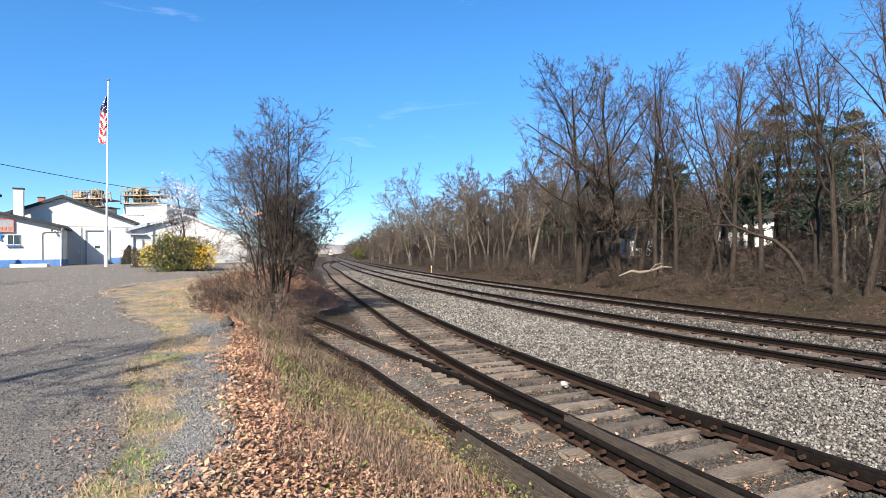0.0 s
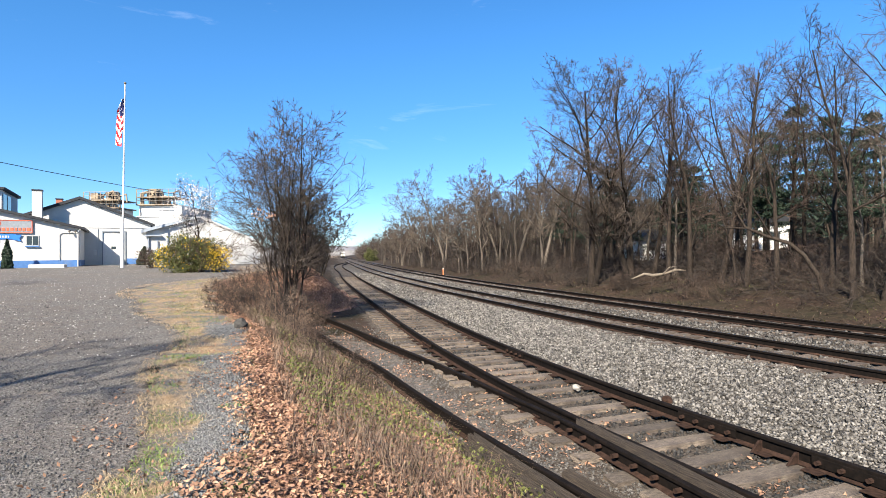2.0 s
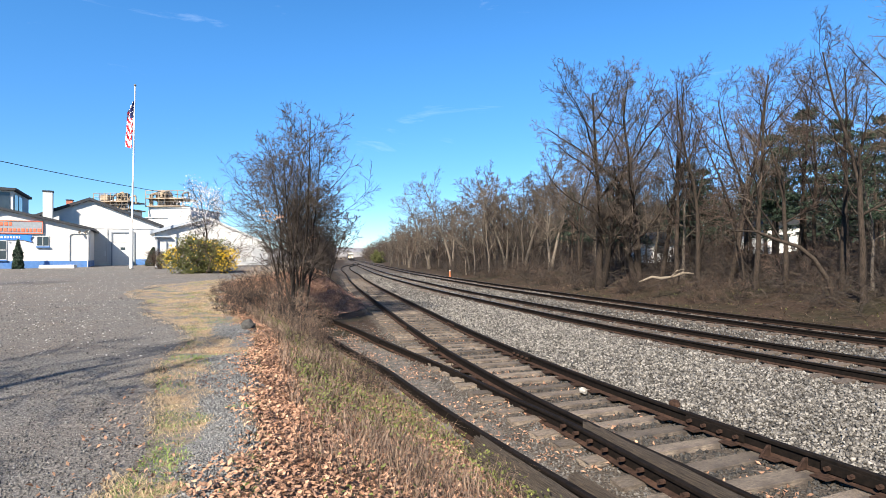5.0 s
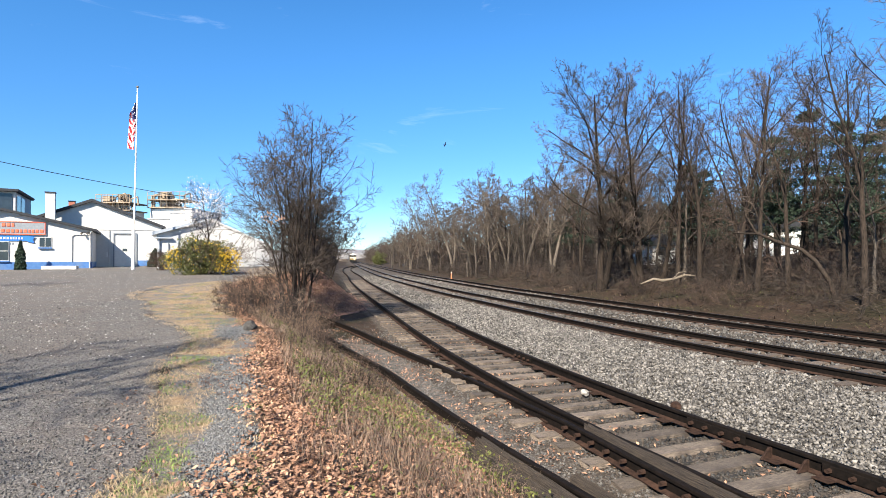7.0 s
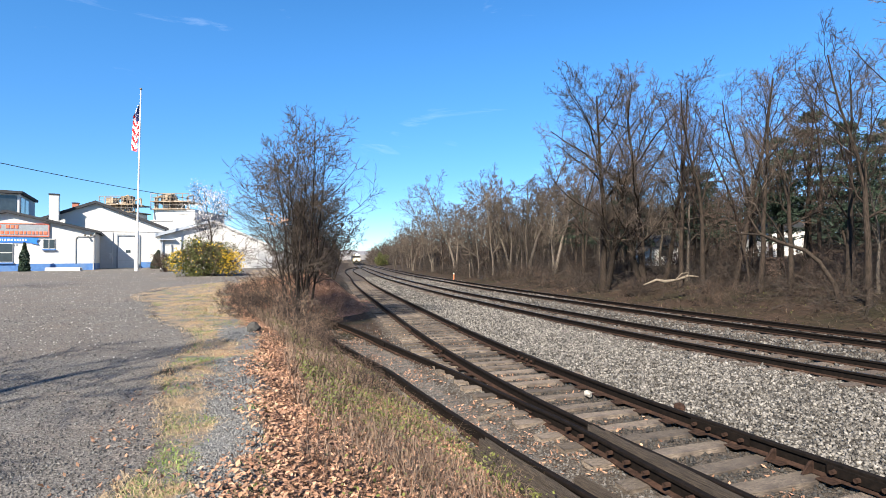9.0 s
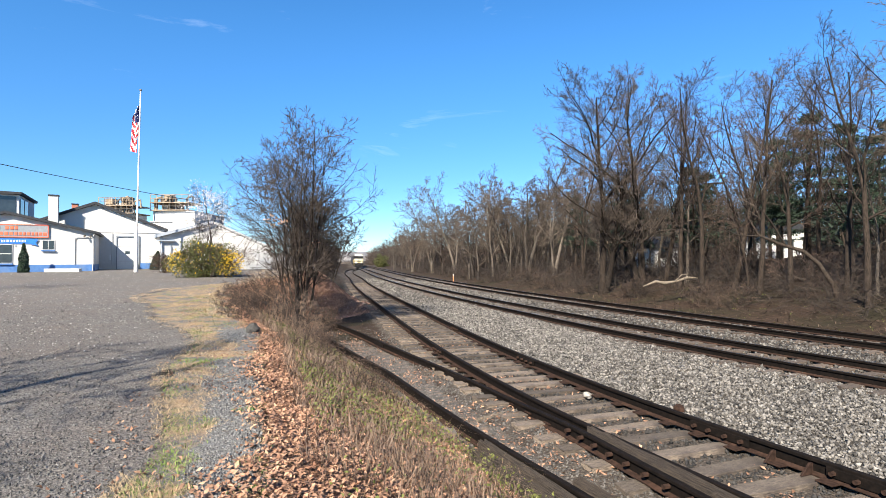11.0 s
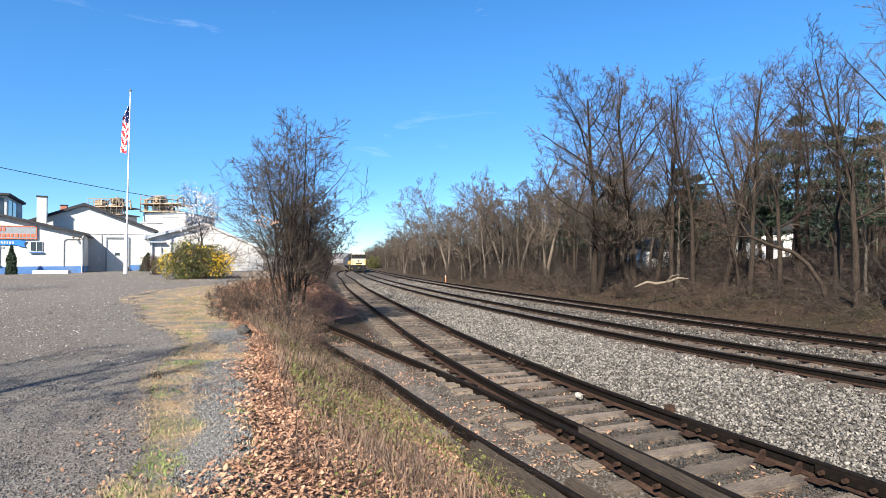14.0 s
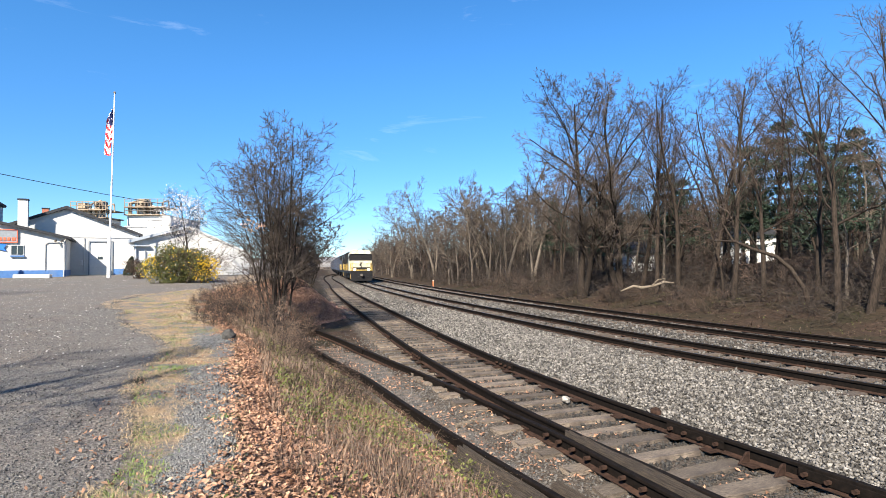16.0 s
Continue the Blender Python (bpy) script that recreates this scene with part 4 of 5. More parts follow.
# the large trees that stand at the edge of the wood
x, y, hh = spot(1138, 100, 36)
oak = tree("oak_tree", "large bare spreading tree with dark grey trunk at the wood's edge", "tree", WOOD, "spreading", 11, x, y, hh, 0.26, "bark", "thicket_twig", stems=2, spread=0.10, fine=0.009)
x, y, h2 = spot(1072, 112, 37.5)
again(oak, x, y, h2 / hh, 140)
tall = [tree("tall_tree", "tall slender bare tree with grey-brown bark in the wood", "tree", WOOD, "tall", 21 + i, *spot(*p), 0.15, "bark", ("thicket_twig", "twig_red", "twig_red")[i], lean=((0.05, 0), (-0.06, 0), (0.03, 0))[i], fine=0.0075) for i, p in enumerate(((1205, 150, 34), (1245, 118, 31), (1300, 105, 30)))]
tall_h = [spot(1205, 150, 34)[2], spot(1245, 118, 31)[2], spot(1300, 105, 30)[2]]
pale = tree("pale_tree", "bare tree in the wood, its bark coloured pale as if sunlit", "tree", WOOD, "tall", 24, *spot(940, 238, 60), 0.20, "bark_pale", "twig_grey", stems=2, spread=0.12, fine=0.015)
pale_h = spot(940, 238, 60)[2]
rt = random.Random(5)
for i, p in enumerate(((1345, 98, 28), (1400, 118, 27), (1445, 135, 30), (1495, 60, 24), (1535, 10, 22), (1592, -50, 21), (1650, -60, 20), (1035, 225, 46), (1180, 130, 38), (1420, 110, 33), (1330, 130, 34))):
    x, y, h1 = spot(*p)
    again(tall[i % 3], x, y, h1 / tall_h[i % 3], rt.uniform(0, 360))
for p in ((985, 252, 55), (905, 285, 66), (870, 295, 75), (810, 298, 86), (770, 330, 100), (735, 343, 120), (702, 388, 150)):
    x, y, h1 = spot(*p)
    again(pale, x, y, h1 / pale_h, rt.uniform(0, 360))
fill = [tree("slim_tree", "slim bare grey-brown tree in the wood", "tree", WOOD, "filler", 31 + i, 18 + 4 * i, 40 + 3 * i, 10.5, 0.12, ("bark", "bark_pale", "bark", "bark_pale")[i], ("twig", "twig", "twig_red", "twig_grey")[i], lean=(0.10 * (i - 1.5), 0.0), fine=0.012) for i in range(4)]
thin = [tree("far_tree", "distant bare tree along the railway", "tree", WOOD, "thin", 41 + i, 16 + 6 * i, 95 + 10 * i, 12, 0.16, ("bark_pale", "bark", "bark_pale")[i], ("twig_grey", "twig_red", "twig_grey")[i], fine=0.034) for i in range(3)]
n = 0
while n < 74:
    y = rt.uniform(17, 74)
    u = rt.uniform(11.0, 34)
    k = float(slope_of(main_x, y))
    q = math.sqrt(1 + k * k)
    x, yy = float(main_x(y)) + u / q, y - u * k / q
    if yy < 14 or x / max(yy, 1) > 1.05:
        continue
    again(fill[n % 4], x, yy, rt.uniform(0.5, 0.95) * (0.8 if u < 14 else 1), rt.uniform(0, 360))
    n += 1
for i in range(110):
    y = 60 + 400 * rt.random() ** 1.7
    u = 9.5 + 24 * rt.random() ** 1.4
    x = float(main_x(y)) + u
    again(thin[i % 3], x, y - u * float(slope_of(main_x, y)), rt.uniform(0.7, 1.08) * (0.8 if u < 13 else 1), rt.uniform(0, 360))
for i in range(36):
    y = 110 + 380 * rt.random() ** 1.3
    x = float(edge_x(y)) - rt.uniform(0.5, 14)
    again(thin[i % 3], x, y, rt.uniform(0.4, 0.65), rt.uniform(0, 360))
# trees beside the lot whose shade falls on the gravel
again(fill[0], -7.6, -1.6, 0.9, 30)
again(fill[2], -23.5, 17.5, 0.85, 70)
again(fill[1], -28.0, 18.0, 0.85, 120)
again(fill[3], -9.6, -0.9, 0.8, 200)

# the thicket by the lot
THICK = "scrub along the bank"
scrub = tree("bare_thicket_tree", "many-stemmed leafless tree with grey branches on the bank", "tree", THICK, "stem", 53, -5.35, 19.8, 7.75, 0.055, "bark", "thicket_twig", stems=9, spread=0.18, fine=0.0065, short=0.78)
V, T = leaf_cloud(57, 70, (-0.55, -0.5, 3.75), (0.42, 0.35, 0.20), 0.05)
part("dead_leaves", tri_mesh("dead_leaves", V, T, M["dead_leaf"]), None, scrub, "cluster of withered orange-brown leaves")
again(scrub, -5.9, 22.8, 0.74, 200)
small = tree("bare_scrub_tree", "dense dark leafless scrub tree along the bank", "tree", THICK, "stem", 52, -7.4, 29.0, 4.6, 0.045, "bark", "twig", stems=3, spread=0.30, fine=0.012)
for x, y, s in ((-6.3, 26.0, 0.9),):
    again(small, x, y, s, rt.uniform(0, 360))
for y, s in ((33, 0.95), (37, 0.85), (42, 0.95), (47, 0.9), (53, 0.95), (60, 1.0), (68, 0.95), (77, 1.05), (88, 1.1), (100, 1.1), (115, 1.2)):
    again(small, float(edge_x(y)) + rt.uniform(0.3, 1.1) * (1 + y / 90), y, s * 0.95, rt.uniform(0, 360))
bramble = [tree("bramble_bush", "tangled leafless brown bramble bush", "bush", THICK, "shrub", 61 + i, -4.0 - i * 0.9, 13.5 + 2.2 * i, 1.3, 0.012, "twig", ("brush", "twig", "twig_red")[i], stems=7, spread=0.7) for i in range(3)]
for i in range(30):
    y = rt.uniform(7.5, 19)
    f = rt.random() ** 0.7 * (1.0 if y < 15 else 0.35)
    x = float(edge_x(y)) * (1 - f) + float(toe_x(y)) * f - 0.3
    again(bramble[2 * (i % 2)], x, y, rt.uniform(0.4, 0.8) * min(1, 0.3 + y / 22), rt.uniform(0, 360))
for i in range(78):
    y = 17 + 80 * rt.random() ** 1.4
    u = 9.2 + 14 * rt.random() ** 1.4
    k = float(slope_of(main_x, y))
    x, yy = float(main_x(y)) + u, y - u * k
    if yy < 13:
        continue
    again(bramble[1 + i % 2], x, yy, rt.uniform(0.7, 1.6) * (1.7 if u > 12 and i % 2 else 1), rt.uniform(0, 360))


# brush round the foot of the thicket
for i in range(9):
    a = 6.283 * i / 9
    again(bramble[2 * (i % 2)], -5.5 + 1.25 * math.cos(a), 19.6 + 1.0 * math.sin(a), rt.uniform(0.7, 1.15), rt.uniform(0, 360))


# twig haze of the wood, too fine and too many to count
def twig_haze(name, label, mt, seed, n, u0, u1, y0, y1, z0, z1, length, width, upright=1.0, falloff=1.3):
    rs = np.random.RandomState(seed)
    y = y0 + (y1 - y0) * rs.rand(n) ** falloff
    u = u0 + (u1 - u0) * rs.rand(n)
    k = slope_of(main_x, y)
    q = np.sqrt(1 + k * k)
    x, yy = main_x(y) + u / q, y - u * k / q
    zz = z0 + (z1 - z0) * rs.rand(n) ** 1.5 * (0.66 + 0.22 * wob(x, yy, 0.55) + 0.2 * wob(x + 7, yy, 0.17))
    d = rs.normal(size=(n, 3))
    d[:, 2] = np.abs(d[:, 2]) * upright
    d /= np.linalg.norm(d, axis=1)[:, None]
    p = np.c_[x, yy, ground_z(x, yy) + zz]
    ln = (length * rs.uniform(0.5, 1.4, n) * (1 + yy / 60))[:, None]
    keep = (yy > 13) & (x / np.maximum(yy, 1) < 1.1)
    s = np.cross(d, rs.normal(size=(n, 3)))
    s = s / (np.linalg.norm(s, axis=1)[:, None] + 1e-9) * (width * (1 + yy / 40))[:, None]
    m = p + d * ln * 0.5 + rs.normal(size=(n, 3)) * 0.06 * ln
    V = np.stack([p - s, p + s, m + s * 0.6, m - s * 0.6, p + d * ln], 1)[keep].reshape(-1, 3)
    i = np.arange(len(V) // 5) * 5
    T = np.concatenate([np.c_[i, i + 1, i + 2], np.c_[i, i + 2, i + 3], np.c_[i + 3, i + 2, i + 4]])
    tagged(new(name, tri_mesh(name, V, T, M[mt])), label, "undergrowth", kind="stuff")


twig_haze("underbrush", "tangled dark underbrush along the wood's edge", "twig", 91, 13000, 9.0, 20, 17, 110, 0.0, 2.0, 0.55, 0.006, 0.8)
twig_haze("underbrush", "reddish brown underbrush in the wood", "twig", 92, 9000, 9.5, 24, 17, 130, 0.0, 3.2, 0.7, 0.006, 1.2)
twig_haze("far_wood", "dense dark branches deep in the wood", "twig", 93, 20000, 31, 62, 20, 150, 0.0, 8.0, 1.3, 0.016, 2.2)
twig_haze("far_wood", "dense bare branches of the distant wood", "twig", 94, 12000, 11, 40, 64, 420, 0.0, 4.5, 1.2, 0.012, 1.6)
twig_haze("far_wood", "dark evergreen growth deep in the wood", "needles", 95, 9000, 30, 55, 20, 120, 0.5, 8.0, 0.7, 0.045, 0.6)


def bush(name, label, x, y, h, w, seed, cover, stems=12, category="bush", group="", size=0.05, n=2500):
    t = thing(name, x, y, gz(x, y) - 0.05, label, category, group)
    branch, out = grow(seed, h, SPECS["shrub"])
    rnd = random.Random(seed)
    for i in range(stems):
        a = rnd.uniform(0, 6.28)
        branch(0, Vector((math.cos(a), math.sin(a), 0)) * w * 0.25 * rnd.random(), Vector((math.cos(a) * 0.5, math.sin(a) * 0.5, 1)).normalized(), h * 0.85, 0.02)
    V, T = join([tubes(out[0] + out[1]), sprigs(out[2], seed, 0.006)])
    part("branchwork", tri_mesh("branchwork", V, T, M["twig_red"]), None, t)
    for i, (mt, cnt, ctr, rad) in enumerate(cover):
        V, T = leaf_cloud(seed + i, cnt, ctr, rad, size)
        keep = V[T][:, :, 2].min(1) > 0.0
        part("foliage", tri_mesh("foliage", V, T[keep], M[mt]), None, t)
    return t


bush("forsythia_bush", "rounded green bush flecked with bright yellow blossom", -14.1, 33, 2.3, 4.6, 71, [("green_leaf", 14000, (-0.2, 0, 1.05), (1.85, 1.5, 1.15)), ("yellow", 260, (0.2, -0.35, 1.2), (1.75, 1.45, 1.15)), ("yellow", 420, (-1.75, -0.3, 1.0), (0.45, 0.8, 0.8)), ("yellow", 560, (1.5, -0.5, 0.9), (0.8, 0.9, 0.8))], 16, size=0.052)
bush("dry_shrub", "brown leafless shrub beside the warehouse", -20.2, 40, 1.6, 1.4, 72, [("twig_tan", 700, (0, 0, 0.6), (0.55, 0.5, 0.6))], 14)


def conifer_shrub(x, y, h, w, seed, label):
    t = thing("conifer_shrub", x, y, gz(x, y) - 0.05, label, "shrub", "clipped conifers by the buildings")
    part("trunk", cyl((0, 0, 0), (0, 0, h * 0.8), 0.05, 0.02, 8), M["bark"], t)
    rs = np.random.RandomState(seed)
    n = 1800
    z = h * rs.uniform(0.03, 1, n) ** 1.15
    r = w * 0.5 * np.clip(np.minimum(1.0, (1.03 - z / h) * 1.7), 0.05, 1) * rs.uniform(0.75, 1.08, n) * (1 + 0.15 * np.sin(z * 6))
    a = rs.uniform(0, 6.283, n)
    V, T = leaves(rs, np.c_[np.cos(a) * r, np.sin(a) * r, z], 0.08)
    part("foliage", tri_mesh("foliage", V, T, M["needles"]), None, t)


conifer_shrub(-31.7, 41.7, 2.2, 0.62, 1, "narrow dark green columnar conifer by the office wall")
conifer_shrub(-24.4, 47.0, 1.6, 1.0, 2, "rounded dark green conifer by the overhead door")
conifer_shrub(-22.4, 46.0, 1.75, 1.5, 3, "wide dark green conifer beside the shed")

# blossoming tree behind the bush
bt = tree("blossom_tree", "small tree with white spring blossom near the shed", "tree", "", "filler", 81, -17.6, 41.0, 6.6, 0.08, "bark", "twig", stems=3, spread=0.22)
V, T = leaf_cloud(83, 2600, (0, 0, 4.4), (1.8, 1.6, 2.1), 0.05)
part("blossom", tri_mesh("blossom", V, T, M["blossom"]), None, bt)


# evergreens in the wood
def pine(x, y, h, seed):
    t = thing("pine_tree", x, y, gz(x, y) - 0.1, "dark green pine with open tiers among bare trees", "tree", "evergreens in the wood")
    part("trunk", cyl((0, 0, 0), (0, 0, h * 0.95), 0.17, 0.04, 10), M["bark"], t)
    rnd = random.Random(seed)
    chunks, limbs = [], []
    z = h * 0.38
    while z < h:
        for i in range(4):
            a = rnd.uniform(0, 6.28)
            ln = (1 - (z / h) ** 2) * h * 0.22 + 0.35
            tip = np.array([math.cos(a) * ln, math.sin(a) * ln, z + rnd.uniform(-0.2, 0.35)])
            limbs.append(([(0, 0, z - 0.1), tuple(tip)], [0.035, 0.01], 3))
            for f in (0.45, 0.75, 1.0):
                c = np.array([0, 0, z]) * (1 - f) + tip * f
                chunks.append(leaf_cloud(rnd.randrange(9999), 60, c, (0.55, 0.55, 0.3), 0.085))
        z += h * 0.085
    V, T = tubes(limbs)
    tagged(part("limbwork", tri_mesh("limbwork", V, T, M["bark"]), None, t), kind="stuff")
    V, T = join(chunks)
    part("foliage", tri_mesh("foliage", V, T, M["needles"]), None, t)
    return t


pn = pine(21.5, 34, 9.5, 1)
for x, y, s in ((16.8, 39.0, 0.8), (19.6, 33.5, 0.62), (23.5, 31.0, 0.78), (14.0, 44.0, 0.7), (22.0, 38.0, 0.9), (28.0, 30.0, 0.9), (20.5, 29.0, 0.85), (26.5, 34, 0.9), (14.6, 47, 0.85), (12.5, 56, 0.8), (19.0, 42, 0.75), (24, 25, 0.95)):
    again(pn, x, y, s, rt.uniform(0, 360))

bush("green_bush", "fresh green young bush at the track side", -24.6, 206, 5.4, 5.5, 75, [("green_leaf", 2600, (0, 0, 2.4), (2.6, 2.4, 2.5))], 8, size=0.20)

# fallen pale branch in the wood and a bent trunk
LOGS = tubes([([(10.3, 30.2, 0.95), (10.9, 30.0, 1.22), (11.4, 30.1, 1.12), (12.0, 30, 1.22), (12.5, 29.9, 1.42), (13.1, 30.0, 1.38)], [0.03, 0.075, 0.10, 0.055, 0.08, 0.03], 7), ([(11.9, 30.0, 1.2), (12.2, 29.9, 1.55), (12.6, 29.9, 1.62)], [0.04, 0.03, 0.015], 6)])
tagged(part("fallen_branch", tri_mesh("fallen_branch", LOGS[0] - np.array([0, 0, 0.28]), LOGS[1], M["log"])), "bleached fallen branch lying on the woodland floor", "log")
lean = tubes([([(16.2, 23.6, -0.1), (15.9, 23.6, 1.0), (15.3, 23.6, 1.9), (14.7, 23.6, 2.4), (13.7, 23.7, 2.75), (12.9, 23.7, 3.1), (12.5, 23.8, 3.9)], [0.11, 0.10, 0.09, 0.08, 0.07, 0.055, 0.03], 7), ([(14.0, 23.65, 2.65), (13.4, 23.6, 3.6), (12.6, 23.5, 4.6)], [0.05, 0.035, 0.01], 5), ([(13.0, 23.7, 3.05), (12.0, 23.7, 3.1), (11.2, 23.6, 3.5)], [0.045, 0.03, 0.01], 5)])
tagged(part("leaning_tree", tri_mesh("leaning_tree", lean[0], lean[1], M["bark"])), "dark crooked bare trunk leaning out of the wood", "tree")


# houses behind the wood
def house(x, y, w, d, h, label):
    z = gz(x, y) - 0.1
    b = thing("house", x, y, z, label, "house", "houses behind the wood")
    part("wall", prism([(-w / 2, 0), (w / 2, 0), (w / 2, h), (-w / 2, h)], 0, d), M["house"], b)
    part("roof", prism([(-w / 2 - 0.4, h), (w / 2 + 0.4, h), (0, h + 1.1)], -0.3, d + 0.3), M["roof"], b)
    wd = part("window", box(-0.5, 0.5, -0.06, -0.005, 0.8, 1.6), M["white_metal"], b)
    part("pane", box(-0.42, 0.42, -0.08, -0.061, 0.88, 1.52), M["glass"], wd)


house(27.4, 46, 2.7, 5, 2.3, "white sided house seen through bare trees")
house(19.0, 50, 2.2, 5, 1.7, "pale house seen through bare trees")

# distant ridge
hv, hf = [], []
for i in range(80):
    x = -900 + i * 23
    hv += [(x, 1250, -5), (x, 1250, 16 + 5 * math.sin(i * 0.35) + 2.5 * math.sin(i * 1.3)), (x, 1450, 22 + 5 * math.sin(i * 0.3))]
for i in range(79):
    a = i * 3
    hf += [(a, a + 3, a + 4, a + 1), (a + 1, a + 4, a + 5, a + 2)]
tagged(new("distant_ridge", mesh_from("distant_ridge", hv, hf, M["hill"])), "hazy grey wooded ridge on the horizon", "ridge", kind="structure")

# orange marker post by the far track
mk = thing("marker_post", 0.45, 66, gz(0.45, 66) - 0.02, "slim orange marker post with a pale top by the track", "marker post")
part("post", box(-0.05, 0.05, -0.03, 0.03, 0, 0.85, 0.01), M["marker"], mk)
part("cap", box(-0.055, 0.055, -0.035, 0.035, 0.851, 0.95, 0.01), M["flag_white"], mk)


# ---- train ----
def bogie(parent, y, name="truck", wheel=0.46, base=2.6):
    f = part(name, box(-1.05, 1.05, y - base / 2 - 0.6, y + base / 2 + 0.6, 0.35, 0.85, 0.06), M["loco_black"], parent)
    for yy in np.linspace(y - base / 2, y + base / 2, 3 if base > 3 else 2):
        for x in (-0.78, 0.78):
            part("wheel", cyl((x - 0.07, yy, wheel + 0.001), (x + 0.07, yy, wheel + 0.001), wheel, n=20), M["rail"], f)


def locomotive(lead):
    paint = M["cream"] if lead else M["loco_black"]
    b = thing("locomotive", 0, 0, 0, "cream and black diesel locomotive with lit headlights on the main track" if lead else "black diesel locomotive coupled behind the leading one", "locomotive", "train units")
    part("underframe", box(-1.5, 1.5, 0.5, 21.8, 1.05, 1.45, 0.04), M["loco_black"], b)
    part("fuel_tank", prism([(-1.35, 1.04), (1.35, 1.04), (1.2, 0.35), (-1.2, 0.35)], 7.5, 14.5), M["loco_black"], b)
    part("pilot_plate", box(-1.45, 1.45, 0.35, 0.5, 0.45, 1.5, 0.03), M["loco_black"], b)
    part("plow", prism([(-1.35, 0.12), (1.35, 0.12), (1.5, 0.62), (0, 0.75), (-1.5, 0.62)], 0.0, 0.3), M["loco_black"], b, "black steel snow plough")
    cp = part("coupler", box(-0.15, 0.15, -0.35, 0.4, 0.76, 1.02, 0.05), M["dark_steel"], b)
    part("knuckle", cyl((0, -0.35, 0.75), (0, -0.35, 1.05), 0.16), M["dark_steel"], cp)
    part("end_sill", box(-1.5, 1.5, 0.3, 0.49, 1.501, 1.62, 0.02), M["gold"] if lead else M["loco_black"], b, "yellow end sill")
    # nose
    nb = prism([(-1.3, 1.95), (1.3, 1.95), (1.38, 2.62), (1.1, 2.86), (-1.1, 2.86), (-1.38, 2.62)], 1.1, 2.6)
    nose = part("nose", nb, paint, b, "cream short nose" if lead else "")
    for x in (-0.62, 0.62):
        part("number_bar", box(x - 0.22, x + 0.22, 1.06, 1.095, 2.55, 2.72), M["flag_white"], nose)
    mark = bmesh.new()
    box(-0.09, 0.13, 1.07, 1.098, 2.35, 2.62, 0.02, mark)
    box(-0.22, -0.02, 1.072, 1.096, 2.12, 2.42, 0.02, mark)
    box(-0.02, 0.10, 1.074, 1.094, 1.95, 2.2, 0.02, mark)
    part("emblem", mark, M["loco_black"], nose, "plain black emblem")
    part("grille", box(-1.25, 1.25, 0.8, 2.0, 1.46, 1.945), M["loco_black"], nose)
    # cab
    cab = part("cab", prism([(-1.55, 1.46), (1.55, 1.46), (1.55, 3.75), (1.2, 4.32), (-1.2, 4.32), (-1.55, 3.75)], 2.1, 5.0), paint, b)
    part("window_band", box(-1.56, 1.56, 2.03, 2.095, 2.88, 3.80, 0.01), M["loco_black"], cab)
    for xa, xb in ((-1.38, -0.75), (-0.65, -0.05), (0.05, 0.65), (0.75, 1.38)):
        part("windshield", box(xa, xb, 2.0, 2.028, 3.16, 3.66), M["loco_black"], cab, "dark windscreen pane")
    part("roof_brow", prism([(-1.35, 3.80), (1.35, 3.80), (1.05, 4.36), (-1.05, 4.36)], 1.9, 2.09), paint, cab)
    for x in (-1.0, 1.0):
        part("number_bar", box(x - 0.24, x + 0.24, 1.86, 1.898, 3.9, 4.1), M["flag_white"], cab)
    for x in (-0.13, 0.13):
        part("headlight", cyl((x, 1.86, 4.14), (x, 1.90, 4.14), 0.12, n=14), M["lamp"] if lead else M["glass"], cab, "lit headlight" if lead else "")
    for x in (-0.95, 0.95):
        part("ditch_light", cyl((x, 0.26, 1.65), (x, 0.30, 1.65), 0.11, n=14), M["lamp"] if lead else M["glass"], b)
    for x in (-1.56, 1.56):
        part("side_window", box(x - 0.01, x + 0.01, 2.7, 4.4, 3.1, 3.65), M["glass"], cab)
    # long hood
    hood = part("hood", prism([(-0.95, 1.46), (0.95, 1.46), (0.95, 3.9), (0.7, 4.2), (-0.7, 4.2), (-0.95, 3.9)], 5.0, 21.0), M["loco_black"], b)
    part("radiator", prism([(-1.5, 3.3), (1.5, 3.3), (1.5, 4.1), (1.0, 4.4), (-1.0, 4.4), (-1.5, 4.1)], 16.2, 20.8), M["loco_black"], hood)
    part("exhaust", box(-0.5, 0.5, 11, 12.4, 4.2, 4.45, 0.03), M["dark_steel"], hood)
    part("dynamic_brake", box(-1.1, 1.1, 6.0, 9.0, 3.3, 4.3, 0.05), M["loco_black"], hood)
    # handrails
    for x in (-1.45, 1.45):
        part("handrail", cyl((x, 0.55, 2.45), (x, 2.1, 2.45), 0.035, n=6), M["gold"], b)
        for y in (0.55, 1.3):
            part("stanchion", cyl((x, y, 1.5), (x, y, 2.45), 0.035, n=6), M["gold"], b)
        for y in np.arange(5.5, 21, 2.2):
            part("stanchion", cyl((x, y, 1.45), (x, y, 2.45), 0.025, n=6), M["gold"], b)
        part("handrail", cyl((x, 5.3, 2.45), (x, 21, 2.45), 0.025, n=6), M["gold"], b)
        part("step_well", box(x - 0.05 if x > 0 else x - 0.02, x + 0.02 if x > 0 else x + 0.05, 0.5, 1.1, 0.4, 1.05), M["gold"], b)
    for x in (-1.2, -0.75, 0.75, 1.2):
        part("stanchion", cyl((x, 0.42, 1.78), (x, 0.42, 2.5), 0.035, n=6), M["gold"] if lead else M["loco_black"], b)
